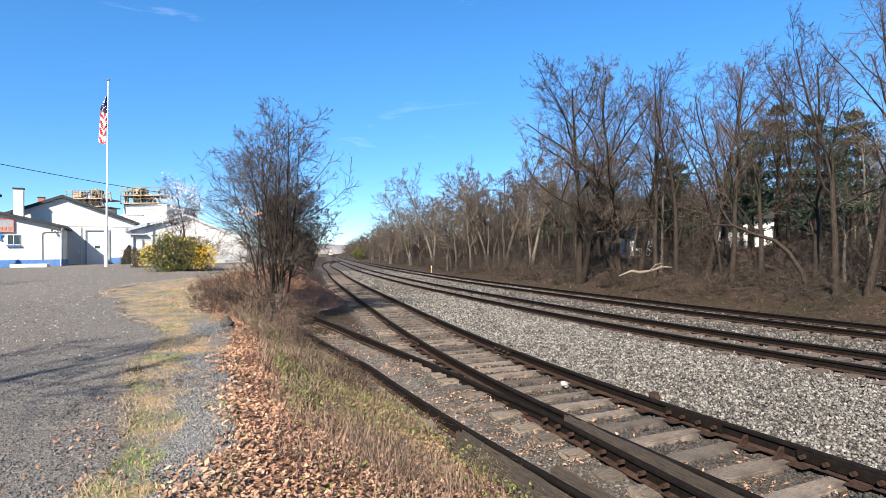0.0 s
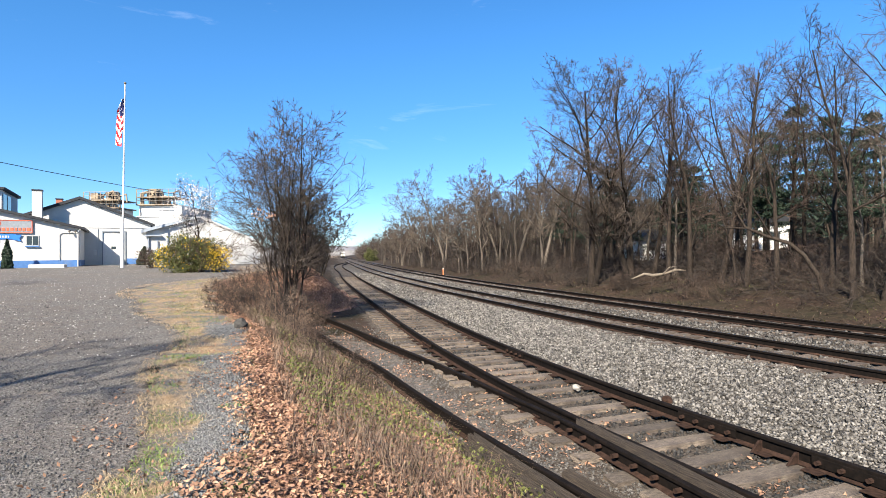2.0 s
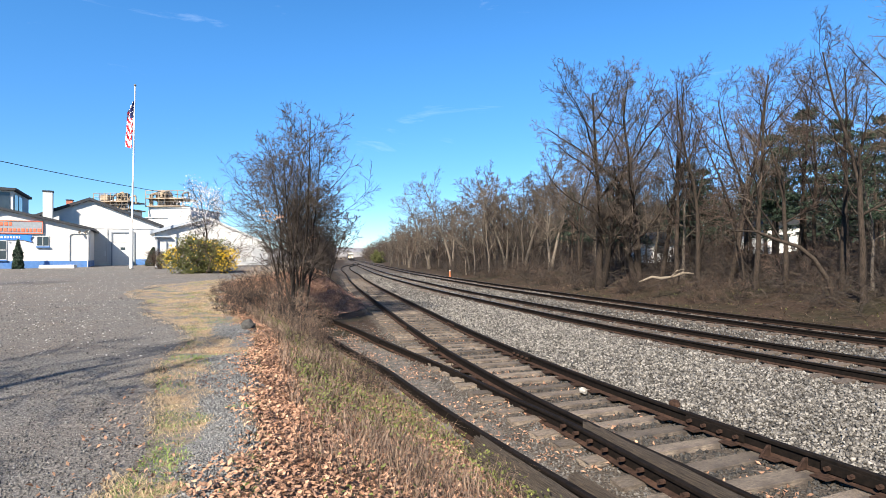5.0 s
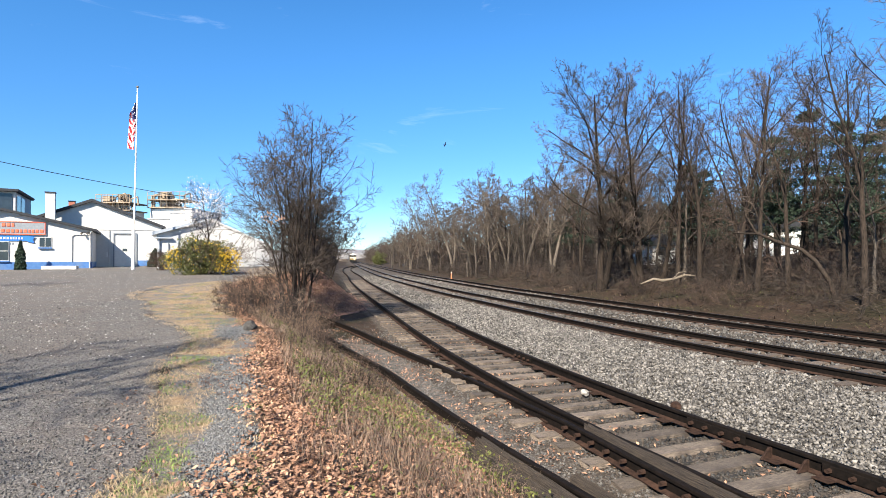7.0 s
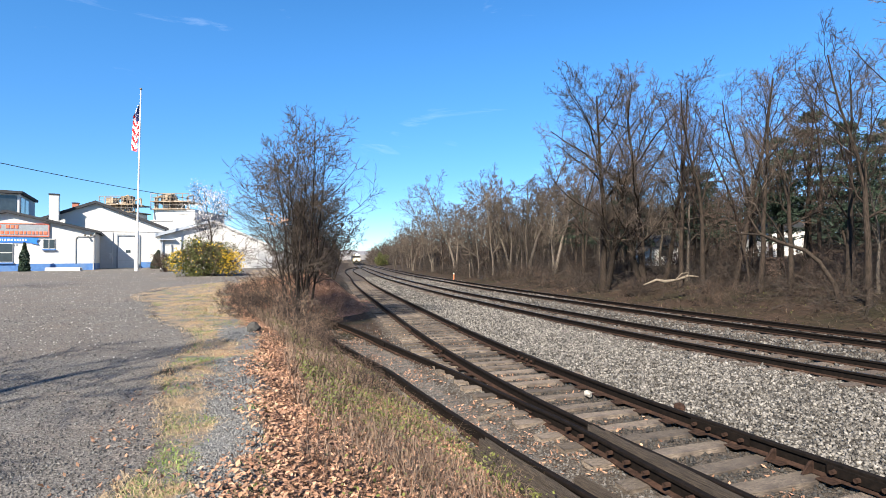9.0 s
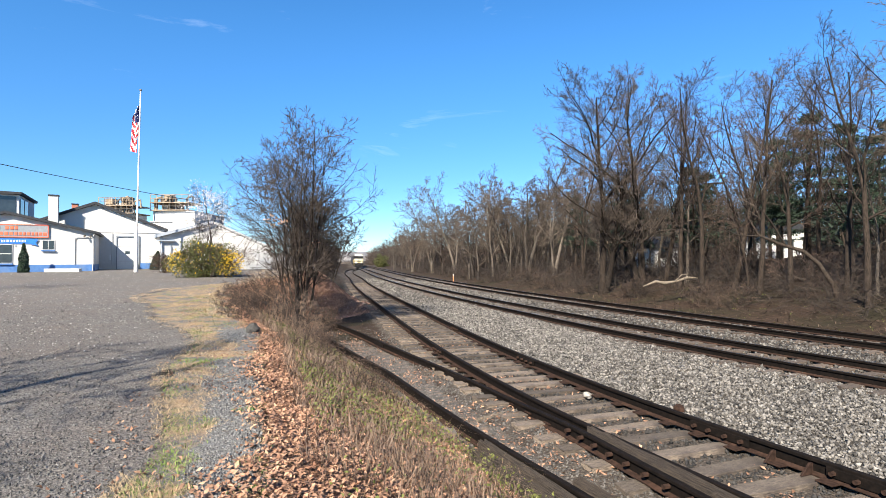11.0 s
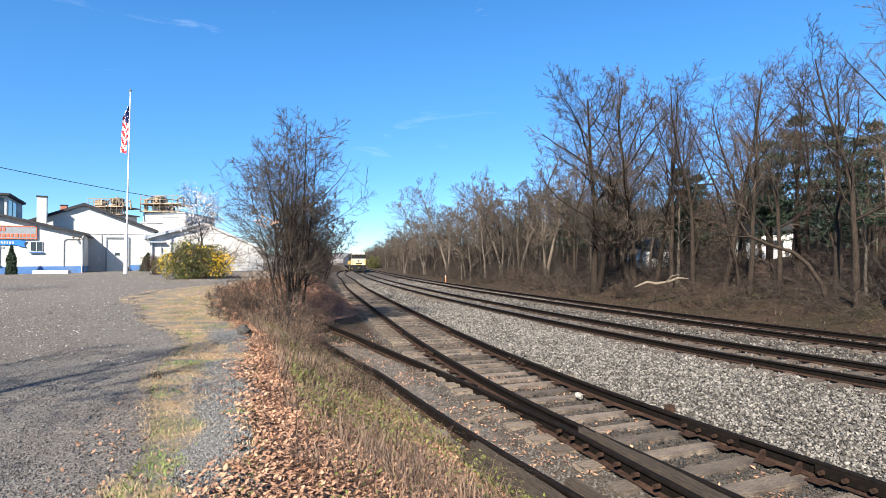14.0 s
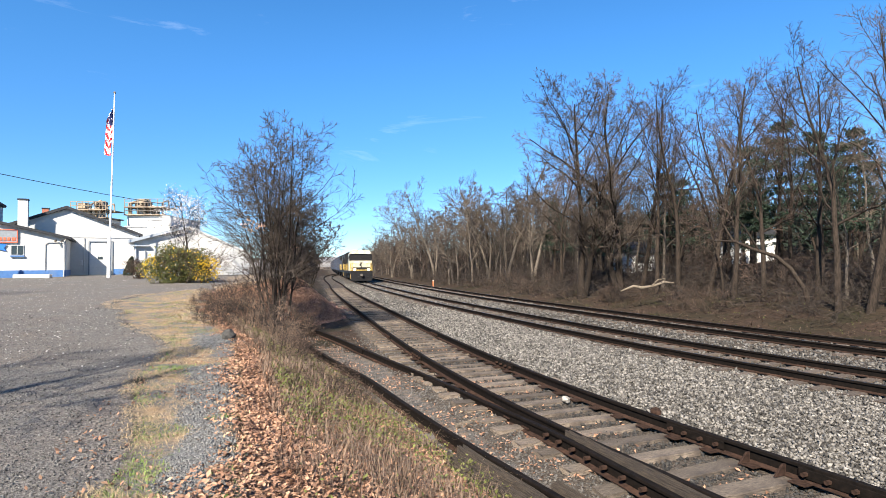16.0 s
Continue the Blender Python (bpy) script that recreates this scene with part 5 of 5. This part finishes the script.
    for xa, xb in ((-1.45, -0.6), (0.6, 1.45)):
        part("handrail", cyl((xa, 0.42, 2.5), (xb, 0.42, 2.5), 0.035, n=6), M["gold"] if lead else M["loco_black"], b)
    bogie(b, 4.4, base=3.7, wheel=0.53)
    bogie(b, 17.8, base=3.7, wheel=0.53)
    return b


def freight_car():
    b = thing("freight_car", 0, 0, 0, "long blue-grey freight car in the train", "freight car", "train units")
    part("underframe", box(-1.35, 1.35, 0.4, 15.8, 0.95, 1.2, 0.03), M["loco_black"], b)
    body = part("body", prism([(-1.5, 1.21), (1.5, 1.21), (1.55, 4.1), (1.3, 4.4), (-1.3, 4.4), (-1.55, 4.1)], 0.6, 15.6), M["car_blue"], b)
    for x in (-1.58, 1.58):
        for y in np.arange(0.9, 15.5, 1.45):
            part("rib", box(min(x, x * 0.97), max(x, x * 0.97), y - 0.06, y + 0.06, 1.25, 4.1), M["car_blue"], body)
    for y in (0.5, 15.7):
        part("ladder", box(0.9, 1.4, y - 0.05, y + 0.05, 1.2, 4.0), M["dark_steel"], b)
    for y in (0.0, 16.2):
        part("coupler", box(-0.14, 0.14, y - 0.4, y + 0.4, 0.76, 1.0, 0.04), M["dark_steel"], b)
    bogie(b, 2.6, base=1.8)
    bogie(b, 13.6, base=1.8)
    return b


TRAIN = [(locomotive(True), 22.4), (locomotive(False), 22.4)]
car = freight_car()
TRAIN.append((car, 16.4))
for i in range(13):
    TRAIN.append((copy_thing(car, pose(0, 0, 0)), 16.4))

# bird
bird = thing("bird", 0, 0, 30, "small dark bird gliding above the trees", "bird")
part("body", cyl((0, -0.09, 0), (0, 0.08, 0), 0.015, 0.03, 10), M["feather"], bird)
for sx in (-1, 1):
    part("wing", prism([(0.02 * sx, 0.0), (0.21 * sx, 0.05), (0.21 * sx, 0.06), (0.02 * sx, 0.018)], -0.03, 0.05), M["feather"], bird)
part("tail", prism([(-0.025, 0), (0.025, 0), (0.025, 0.006), (-0.025, 0.006)], 0.081, 0.15), M["feather"], bird)


bird.scale = (0.6, 0.6, 0.6)


# ---- loose stones, leaves and blades ----
def stones(rs, x, y, z, size, flat=0.75):
    n = len(x)
    c = np.array([[1, 0, 0], [-1, 0, 0], [0, 1, 0], [0, -1, 0], [0, 0, 1], [0, 0, -1]], float)
    v = (c[None] * rs.uniform(0.6, 1.25, (n, 6, 1)) + rs.normal(size=(n, 6, 3)) * 0.22) * (size * rs.uniform(0.55, 1.4, n))[:, None, None] * np.array([1, 0.85, flat])
    q = rs.normal(size=(n, 4))
    q /= np.linalg.norm(q, axis=1)[:, None]
    w, a, b, d = q.T
    R = np.stack([1 - 2 * (b * b + d * d), 2 * (a * b - w * d), 2 * (a * d + w * b), 2 * (a * b + w * d), 1 - 2 * (a * a + d * d), 2 * (b * d - w * a), 2 * (a * d - w * b), 2 * (b * d + w * a), 1 - 2 * (a * a + b * b)], -1).reshape(n, 3, 3)
    v = np.einsum("nij,nkj->nki", R, v) + np.c_[x, y, z][:, None, :]
    t = np.array([[0, 2, 4], [2, 1, 4], [1, 3, 4], [3, 0, 4], [2, 0, 5], [1, 2, 5], [3, 1, 5], [0, 3, 5]])
    T = t[None] + (np.arange(n) * 6)[:, None, None]
    return v.reshape(-1, 3), T.reshape(-1, 3)


def strewn(rs, n, lo, hi, y0, y1, near=1.6):
    """Random places between two lines, denser towards the near end."""
    y = y0 + (y1 - y0) * rs.rand(n) ** near
    a, b = lo(y), hi(y)
    x = a + (b - a) * rs.rand(n)
    keep = (x / np.maximum(y, 0.5) < 1.0) & (x / np.maximum(y, 0.5) > -1.0) & (rs.rand(n) > soft(0.55, 1.0, (y - y0) / (y1 - y0)))
    return x[keep], y[keep]


def scatter_stones(name, label, mt, seed, n, lo, hi, y0, y1, size, near=1.6, lift=0.3, grow_far=0.0, only=None):
    rs = np.random.RandomState(seed)
    x, y = strewn(rs, n, lo, hi, y0, y1, near)
    if only:
        k = only(x, y)
        x, y = x[k], y[k]
    z = ground_z(x, y)
    s = size * (1 + grow_far * (y - y0) / (y1 - y0))
    V, T = stones(rs, x, y, z + s * lift * rs.rand(len(x)), s)
    tagged(new(name, tri_mesh(name, V, T, M[mt])), label, "gravel", kind="stuff")


q_s = lambda y: np.sqrt(1 + slope_of(siding_x, y) ** 2)
q_m = lambda y: np.sqrt(1 + slope_of(main_x, y) ** 2)
scatter_stones("ballast_stones", "pale grey crushed ballast stones between the tracks", "ballast", 1, 66000, lambda y: siding_x(y) + 0.92 * q_s(y), lambda y: main_x(y) - 0.95 * q_m(y), 3.5, 34, 0.024, 1.8, 0.9, 1.5)
scatter_stones("ballast_stones", "grey ballast stones in the main tracks", "ballast", 2, 13000, lambda y: main_x(y) - 0.9 * q_m(y), lambda y: main_x(y) + 6.2 * q_m(y), 8, 45, 0.045, 1.4, 0.4, 0.8)
scatter_stones("ballast_stones", "pale ballast stones further along the line", "ballast", 8, 9000, lambda y: siding_x(y) + 0.92 * q_s(y), lambda y: main_x(y) + 6.2 * q_m(y), 30, 80, 0.06, 1.3, 0.3, 0.6)
scatter_stones("siding_stones", "dark grey stones between the siding's ties", "cinder", 3, 9000, lambda y: siding_x(y) - 0.9, lambda y: siding_x(y) + 0.85, 3.2, 48, 0.026, 1.7, 0.5, 1.2)
scatter_stones("cinder_stones", "dark cinder stones in the spur's bed", "cinder", 4, 14000, lambda y: spur_x(y) - 0.9, lambda y: np.minimum(spur_x(y) + 2.6, siding_x(y) - 0.9), 3.2, 21, 0.015, 1.5, 0.25, 0.8)
scatter_stones("lot_stones", "loose grey gravel on the lot", "lot_stone", 5, 15000, lambda y: -0.95 * y, lambda y: edge_x(y) - verge_w(y), 2.6, 20, 0.010, 1.8, 0.3, 1.4)
scatter_stones("lot_stones", "coarse grey gravel further out on the lot", "lot_stone", 7, 7000, lambda y: -0.9 * y, lambda y: edge_x(y) - verge_w(y), 8, 60, 0.016, 1.0, 0.1, 0.9)
scatter_stones("verge_stones", "loose grey gravel in the grassy verge", "verge_stone", 6, 14000, lambda y: edge_x(y) - 0.62 * verge_w(y), lambda y: edge_x(y) + 0.02, 2.6, 12.5, 0.010, 1.5, 0.25, 0.9, lambda x, y: bare_patch(x, y) > 0.3)


def scatter_leaves(name, label, mt, seed, n, lo, hi, y0, y1, size, near=1.5, lift=0.03, clump=0.0):
    rs = np.random.RandomState(seed)
    x, y = strewn(rs, n, lo, hi, y0, y1, near)
    if clump:
        k = wob(x + 3, y, 1.7) + 0.5 * wob(x, y + 9, 4.1) + rs.normal(size=len(x)) * 0.4 > clump
        x, y = x[k], y[k]
    z = ground_z(x, y) + lift * rs.rand(len(x)) + 0.012
    V, T = leaves(rs, np.c_[x, y, z], size, 0.5)
    tagged(new(name, tri_mesh(name, V, T, M[mt])), label, "leaves", kind="stuff")


scatter_leaves("fallen_leaves", "curled orange-brown fallen leaves on the bank", "dead_leaf", 11, 72000, lambda y: edge_x(y) - 0.05 + 0.16 * np.sin(y * 2.3) * np.sin(y * 0.9 + 1) - 0.32 * np.random.RandomState(3).rand(len(y)) ** 3, lambda y: toe_x(y) + 0.1, 2.8, 33, 0.022, 1.5, 0.04)
scatter_leaves("fallen_leaves", "reddish leaf litter on the mound by the siding", "litter_red", 15, 20000, lambda y: edge_x(y) - 0.3, lambda y: toe_x(y) + 0.5, 19, 40, 0.034, 1.1, 0.03)
scatter_leaves("fallen_leaves", "scattered brown leaves beside the spur's rails", "dead_leaf", 12, 9000, lambda y: toe_x(y) - 0.2, lambda y: siding_x(y) + 0.6, 3.2, 24, 0.028, 1.4, 0.02, 0.12)
scatter_leaves("fallen_leaves", "brown leaves on the woodland edge", "litter_brown", 13, 9000, lambda y: main_x(y) + 7.2, lambda y: main_x(y) + 20, 10, 50, 0.04, 1.2, 0.05)
scatter_leaves("fallen_leaves", "a few brown leaves on the verge", "dead_leaf", 14, 2500, lambda y: edge_x(y) - 1.4, lambda y: edge_x(y), 2.8, 20, 0.02, 1.4, 0.02, 0.2)


def blades(name, label, mt, seed, n, lo, hi, y0, y1, height, near=1.5, clump=-9.0, width=0.006, droop=0.8, salt=0.0, only=None):
    rs = np.random.RandomState(seed)
    x, y = strewn(rs, n, lo, hi, y0, y1, near)
    k = wob(x + salt, y + 2 * salt, 2.1) + 0.6 * wob(x - salt, y, 4.7) + rs.normal(size=len(x)) * 0.35 > clump
    if only:
        k = k & only(x, y)
    x, y = x[k], y[k]
    m = len(x)
    z = ground_z(x, y) - 0.005
    a = rs.uniform(0, 6.283, m)
    h = height * rs.uniform(0.4, 1.3, m)
    d = np.c_[np.cos(a), np.sin(a), np.zeros(m)]
    s = np.c_[-np.sin(a), np.cos(a), np.zeros(m)] * (width * (1 + y / 12))[:, None]
    p = np.c_[x, y, z]
    up = np.array([0, 0, 1.0])
    dr = droop * rs.uniform(0.3, 1.2, m)[:, None]
    p1 = p + up * (h * 0.6)[:, None] + d * h[:, None] * dr * 0.35
    p2 = p + up * (h * (0.95 - 0.4 * dr[:, 0]))[:, None] + d * h[:, None] * dr
    V = np.stack([p - s, p + s, p1 - s * 0.7, p1 + s * 0.7, p2], 1).reshape(-1, 3)
    i = np.arange(m) * 5
    T = np.concatenate([np.c_[i, i + 1, i + 3], np.c_[i, i + 3, i + 2], np.c_[i + 2, i + 3, i + 4]])
    tagged(new(name, tri_mesh(name, V, T, M[mt])), label, "grass", kind="stuff")


blades("straw_grass", "flattened dry straw in the verge", "straw", 21, 40000, lambda y: edge_x(y) - 1.12 * verge_w(y), lambda y: edge_x(y) + 0.1, 2.7, 32, 0.048, 1.4, 0.0, 0.0017, 3.0, 0.0, lambda x, y: bare_patch(x, y) < 0.55 + 0.5 * np.random.RandomState(8).rand(len(x)) ** 2)
blades("green_grass", "thin fresh green grass tufts in the verge", "grass", 22, 30000, lambda y: edge_x(y) - 1.0 * verge_w(y), lambda y: edge_x(y) + 0.12, 2.7, 26, 0.04, 1.4, 0.45, 0.0024, 1.6, 5.0, lambda x, y: bare_patch(x, y) < 0.75)
blades("dry_grass", "tall dry grass on the bank's crest", "straw", 23, 3000, lambda y: edge_x(y) - 0.9, lambda y: edge_x(y) + 0.7, 13, 42, 0.13, 1.0, -0.1, 0.0022, 2.0)
blades("dead_stems", "thin brown dead stems on the bank", "brush", 24, 20000, lambda y: edge_x(y) + 0.35, lambda y: toe_x(y) + 0.1, 4.2, 19, 0.27, 1.0, -0.1, 0.0022, 1.3, 2.0)
blades("dead_stems", "pale tan dead stems on the bank", "twig_tan", 25, 5500, lambda y: edge_x(y) + 0.4, lambda y: toe_x(y) + 0.15, 3.2, 24, 0.33, 1.1, -0.1, 0.0018, 1.4, 7.0)
blades("dry_grass", "dry grass along the far track's edge", "brush", 26, 1800, lambda y: main_x(y) + 7.0, lambda y: main_x(y) + 10.5, 10, 60, 0.20, 1.0, 0.1, 0.004, 1.6, 4.0)
blades("green_grass", "thin green grass below the wood", "green_leaf", 27, 3000, lambda y: main_x(y) + 8.5, lambda y: main_x(y) + 17, 10, 45, 0.09, 1.0, 0.35, 0.006, 1.4, 1.0)


def bank_greens():
    rs = np.random.RandomState(31)
    x, y = strewn(rs, 16000, lambda y: edge_x(y) + 0.5, lambda y: toe_x(y) - 0.05, 3.0, 16, 1.2)
    k = wob(x, y, 1.3) + 0.7 * wob(x + 4, y, 3.3) + rs.normal(size=len(x)) * 0.4 > 0.1
    x, y = x[k], y[k]
    V, T = leaves(rs, np.c_[x, y, ground_z(x, y) + 0.04 + 0.26 * rs.rand(len(x))], 0.017)
    tagged(new("bank_greenery", tri_mesh("bank_greenery", V, T, M["green_leaf"])), "small fresh green leaves among bank stems", "leaves", kind="stuff")


bank_greens()

# ---- single things by the tracks ----
def rock(name, label, mt, x, y, z, size, seed, squash=0.8):
    rnd = random.Random(seed)
    bm = bmesh.new()
    bmesh.ops.create_icosphere(bm, subdivisions=2, radius=size)
    for v in bm.verts:
        v.co *= rnd.uniform(0.78, 1.12)
        v.co.z *= squash
    ob = part(name, bm, M[mt], None, "", pose(x, y, z, rnd.uniform(0, 40), 0, rnd.uniform(0, 360)))
    return tagged(ob, label, "stone")


rock("white_stone", "chalk-white stone lying against the siding's rail", "stone_white", 2.26, 9.4, -0.14, 0.075, 1)
rock("rust_lump", "rusty brown lump beside the siding's rail", "rust", 3.42, 8.55, -0.15, 0.09, 2)
rock("concrete_lump", "broken grey concrete lump in the bank's leaves", "cinder", -3.75, 10.7, gz(-3.75, 10.7) + 0.05, 0.13, 3, 1.1)
tagged(part("slate_slab", box(-0.16, 0.16, -0.10, 0.10, -0.02, 0.02, 0.008), M["cinder"], None, "", pose(0.0, 7.85, gz(0.0, 7.85) + 0.04, 4, 3, 20)), "flat dark slab beside the spur's rail", "slab")


def plank(x0, y0, x1, y1, z, w, h, mt, label, seed):
    """A weathered timber, split along its grain into uneven strips."""
    rnd = random.Random(seed)
    L = math.hypot(x1 - x0, y1 - y0)
    n = 5 if mt == "timber" else 3
    bm = bmesh.new()
    for i in range(n):
        a, b = -w / 2 + w * i / n, -w / 2 + w * (i + 0.9) / n
        e0, e1 = L * rnd.uniform(0, 0.07), L * rnd.uniform(0, 0.07)
        top = h / 2 - h * rnd.uniform(0, 0.22)
        secs = []
        for k in range(13):
            x = -L / 2 + e0 + (L - e0 - e1) * k / 12
            dy, dz = rnd.uniform(-0.004, 0.004), rnd.uniform(-0.012, 0.008)
            secs.append([bm.verts.new(q) for q in ((x, a + dy, -h / 2), (x, b + dy, -h / 2), (x, b + dy - 0.003, top + dz - 0.006), (x, (a + b) / 2, top + dz), (x, a + dy + 0.003, top + dz - 0.008))])
        for p, q in zip(secs[:-1], secs[1:]):
            for j in range(5):
                bm.faces.new((p[j], p[(j + 1) % 5], q[(j + 1) % 5], q[j]))
        bm.faces.new(secs[0][::-1])
        bm.faces.new(secs[-1])
    bmesh.ops.recalc_face_normals(bm, faces=bm.faces)
    ob = part("timber", bm, M[mt], None, "", pose((x0 + x1) / 2, (y0 + y1) / 2, z, 0, 0, math.degrees(math.atan2(y1 - y0, x1 - x0))))
    return tagged(ob, label, "timber")


plank(0.36, 8.30, 0.92, 8.80, -0.245, 0.07, 0.05, "log", "pale split plank lying in dark cinders", 1)
plank(0.55, 8.1, 1.2, 8.75, -0.30, 0.10, 0.04, "tie", "grey half-buried board between the tracks", 6)
for i, (dx, zz) in enumerate(((0.11, 0.0), (0.24, -0.02))):
    plank(float(spur_right_x(7.1)) + dx, 7.1 - i * 0.3, float(spur_right_x(3.4)) + dx, 3.4, -0.05 + zz, 0.12, 0.16, "timber", "dark weathered crossing timber between the rails", 2 + i)
for i, dx in enumerate((-0.20, -0.33)):
    plank(spur_x(7.0) - 0.64 + dx, 7.0 - 0.3 * i, spur_x(3.6) - 0.64 + dx, 3.4, -0.16, 0.115, 0.17, "timber", "dark split timber lying along the spur's rail", 8 + i)
plank(spur_x(5.9) - 0.64 + 0.2, 5.9, spur_x(4) - 0.64 + 0.2, 3.9, -0.18, 0.10, 0.15, "timber", "dark split timber lying along the spur's rail", 12)

# ---- joint bars, bolts and braces of the siding ----
def along(fn, y, off, z):
    s = float(slope_of(fn, y))
    nrm = Vector((1, -s)).normalized()
    return pose(float(fn(y)) + nrm.x * off, y + nrm.y * off, z, 0, 0, math.degrees(math.atan(-s)) )


bar_me = bpy.data.meshes.new("joint_bar")
_b = box(-0.012, 0.012, -0.45, 0.45, -0.05, 0.05, 0.006)
_b.to_mesh(bar_me)
_b.free()
bar_me.materials.append(M["rail"])
bolt_me = bpy.data.meshes.new("bolt")
_b = cyl((-0.04, 0, 0), (0.03, 0, 0), 0.026, n=6)
_b.to_mesh(bolt_me)
_b.free()
bolt_me.materials.append(M["rust"])
brace_me = bpy.data.meshes.new("rail_brace")
_b = prism([(0.0, 0.0), (0.17, 0.0), (0.17, 0.12), (0.13, 0.12)], -0.012, 0.012)
_b.to_mesh(brace_me)
_b.free()
brace_me.materials.append(M["rust"])
plate_me = bpy.data.meshes.new("tie_plate")
_b = box(-0.19, 0.19, -0.09, 0.09, -0.008, 0.008, 0.004)
_b.to_mesh(plate_me)
_b.free()
plate_me.materials.append(M["rust"])


def fit_part(name, me, parent, m):
    ob = new(name, me)
    ob.parent = parent
    ob.matrix_basis = m
    return ob


for y, sides in ((6.9, (G,)), (18.0, (-G, G)), (14.0, (-G,)), (5.2, (G,)), (12.2, (G,))):
    for off in sides:
        fit_part("joint_bar", bar_me, siding, along(siding_x, y, off - 0.035, -0.085))
        for dy in (-0.34, -0.12, 0.12, 0.34):
            fit_part("bolt", bolt_me, siding, along(siding_x, y + dy, off - 0.06, -0.085))
for y in np.arange(4.0, 7.4, 0.3):
    fit_part("bolt", bolt_me, spur, along(spur_right_x, y, -0.06, -0.085))
for y in (6.15, 5.75, 4.7, 4.35):
    fit_part("rail_brace", brace_me, siding, along(siding_x, y, G - 0.22, -0.165))
for y in (15.5, 11.0):
    fit_part("joint_bar", bar_me, spur, along(spur_right_x, y, -0.035, -0.185))

# ---- ties ----
lay_ties(siding_x, 2.6, 60, 0.53, siding, "tie", -0.188, 1.0, 1)
lay_ties(main_x, 6.0, 60, 0.51, main_track, "tie_dark", -0.176, 0.4, 2)
lay_ties(far_x, 6.0, 60, 0.51, far_track, "tie_dark", -0.176, 0.4, 3)
lay_ties(spur_x, 3.0, 20, 1.15, spur, "tie", -0.322, 0.8, 4)
for y in np.arange(2.9, 16, 0.53):
    for off in (-G, G):
        fit_part("tie_plate", plate_me, siding, along(siding_x, float(y), off, -0.166))


# ---- what moves ----
def motions():
    ys = np.concatenate([np.arange(40, 1000, 2.0)])
    xs = main_x(ys)
    arc = np.concatenate([[0], np.cumsum(np.hypot(np.diff(xs), np.diff(ys)))])
    s_front = float(np.interp(77.0, ys, arc))
    speed = 23.2
    back = 0.0
    for unit, length in TRAIN:
        rows = []
        for t in range(0, 17):
            s = s_front + speed * (16 - t) + back
            y0, y1 = float(np.interp(s, arc, ys)), float(np.interp(s + length, arc, ys))
            x0, x1 = float(main_x(y0)), float(main_x(y1))
            rows.append((float(t), pose(x0, y0, 0, 0, 0, math.degrees(math.atan2(y1 - y0, x1 - x0)) - 90)))
        walk(unit, rows)
        back += length
    walk(bird, [(0, pose(25, -50, 30, 0, 0, 20)), (5.3, pose(2.6, 14, 17.5, 0, 10, 60)), (6.6, pose(0.45, 25, 7.35, 0, 20, 100)), (7.0, pose(-0.08, 25, 7.12, 0, 35, 110)), (7.4, pose(-0.3, 25.3, 6.95, 0, 30, 150)), (9.0, pose(0.5, 45, 8.0, 0, 10, 190)), (12, pose(-6, 120, 14, 0, 0, 190)), (16, pose(-30, 260, 24, 0, 0, 190))])
    walk(flag, [(0, pose(0, 0, 0, 0, 0, 2)), (2, pose(0, 0, 0, 0.3, 0, -3)), (4, pose(0, 0, 0, 0, 0, 1)), (6.5, pose(0, 0, 0, 0.2, 0, 6)), (9, pose(0, 0, 0, 0, 0, -2)), (11.5, pose(0, 0, 0, 0.3, 0, 4)), (14, pose(0, 0, 0, 0, 0, -4)), (16, pose(0, 0, 0, 0, 0, 0))])


motions()
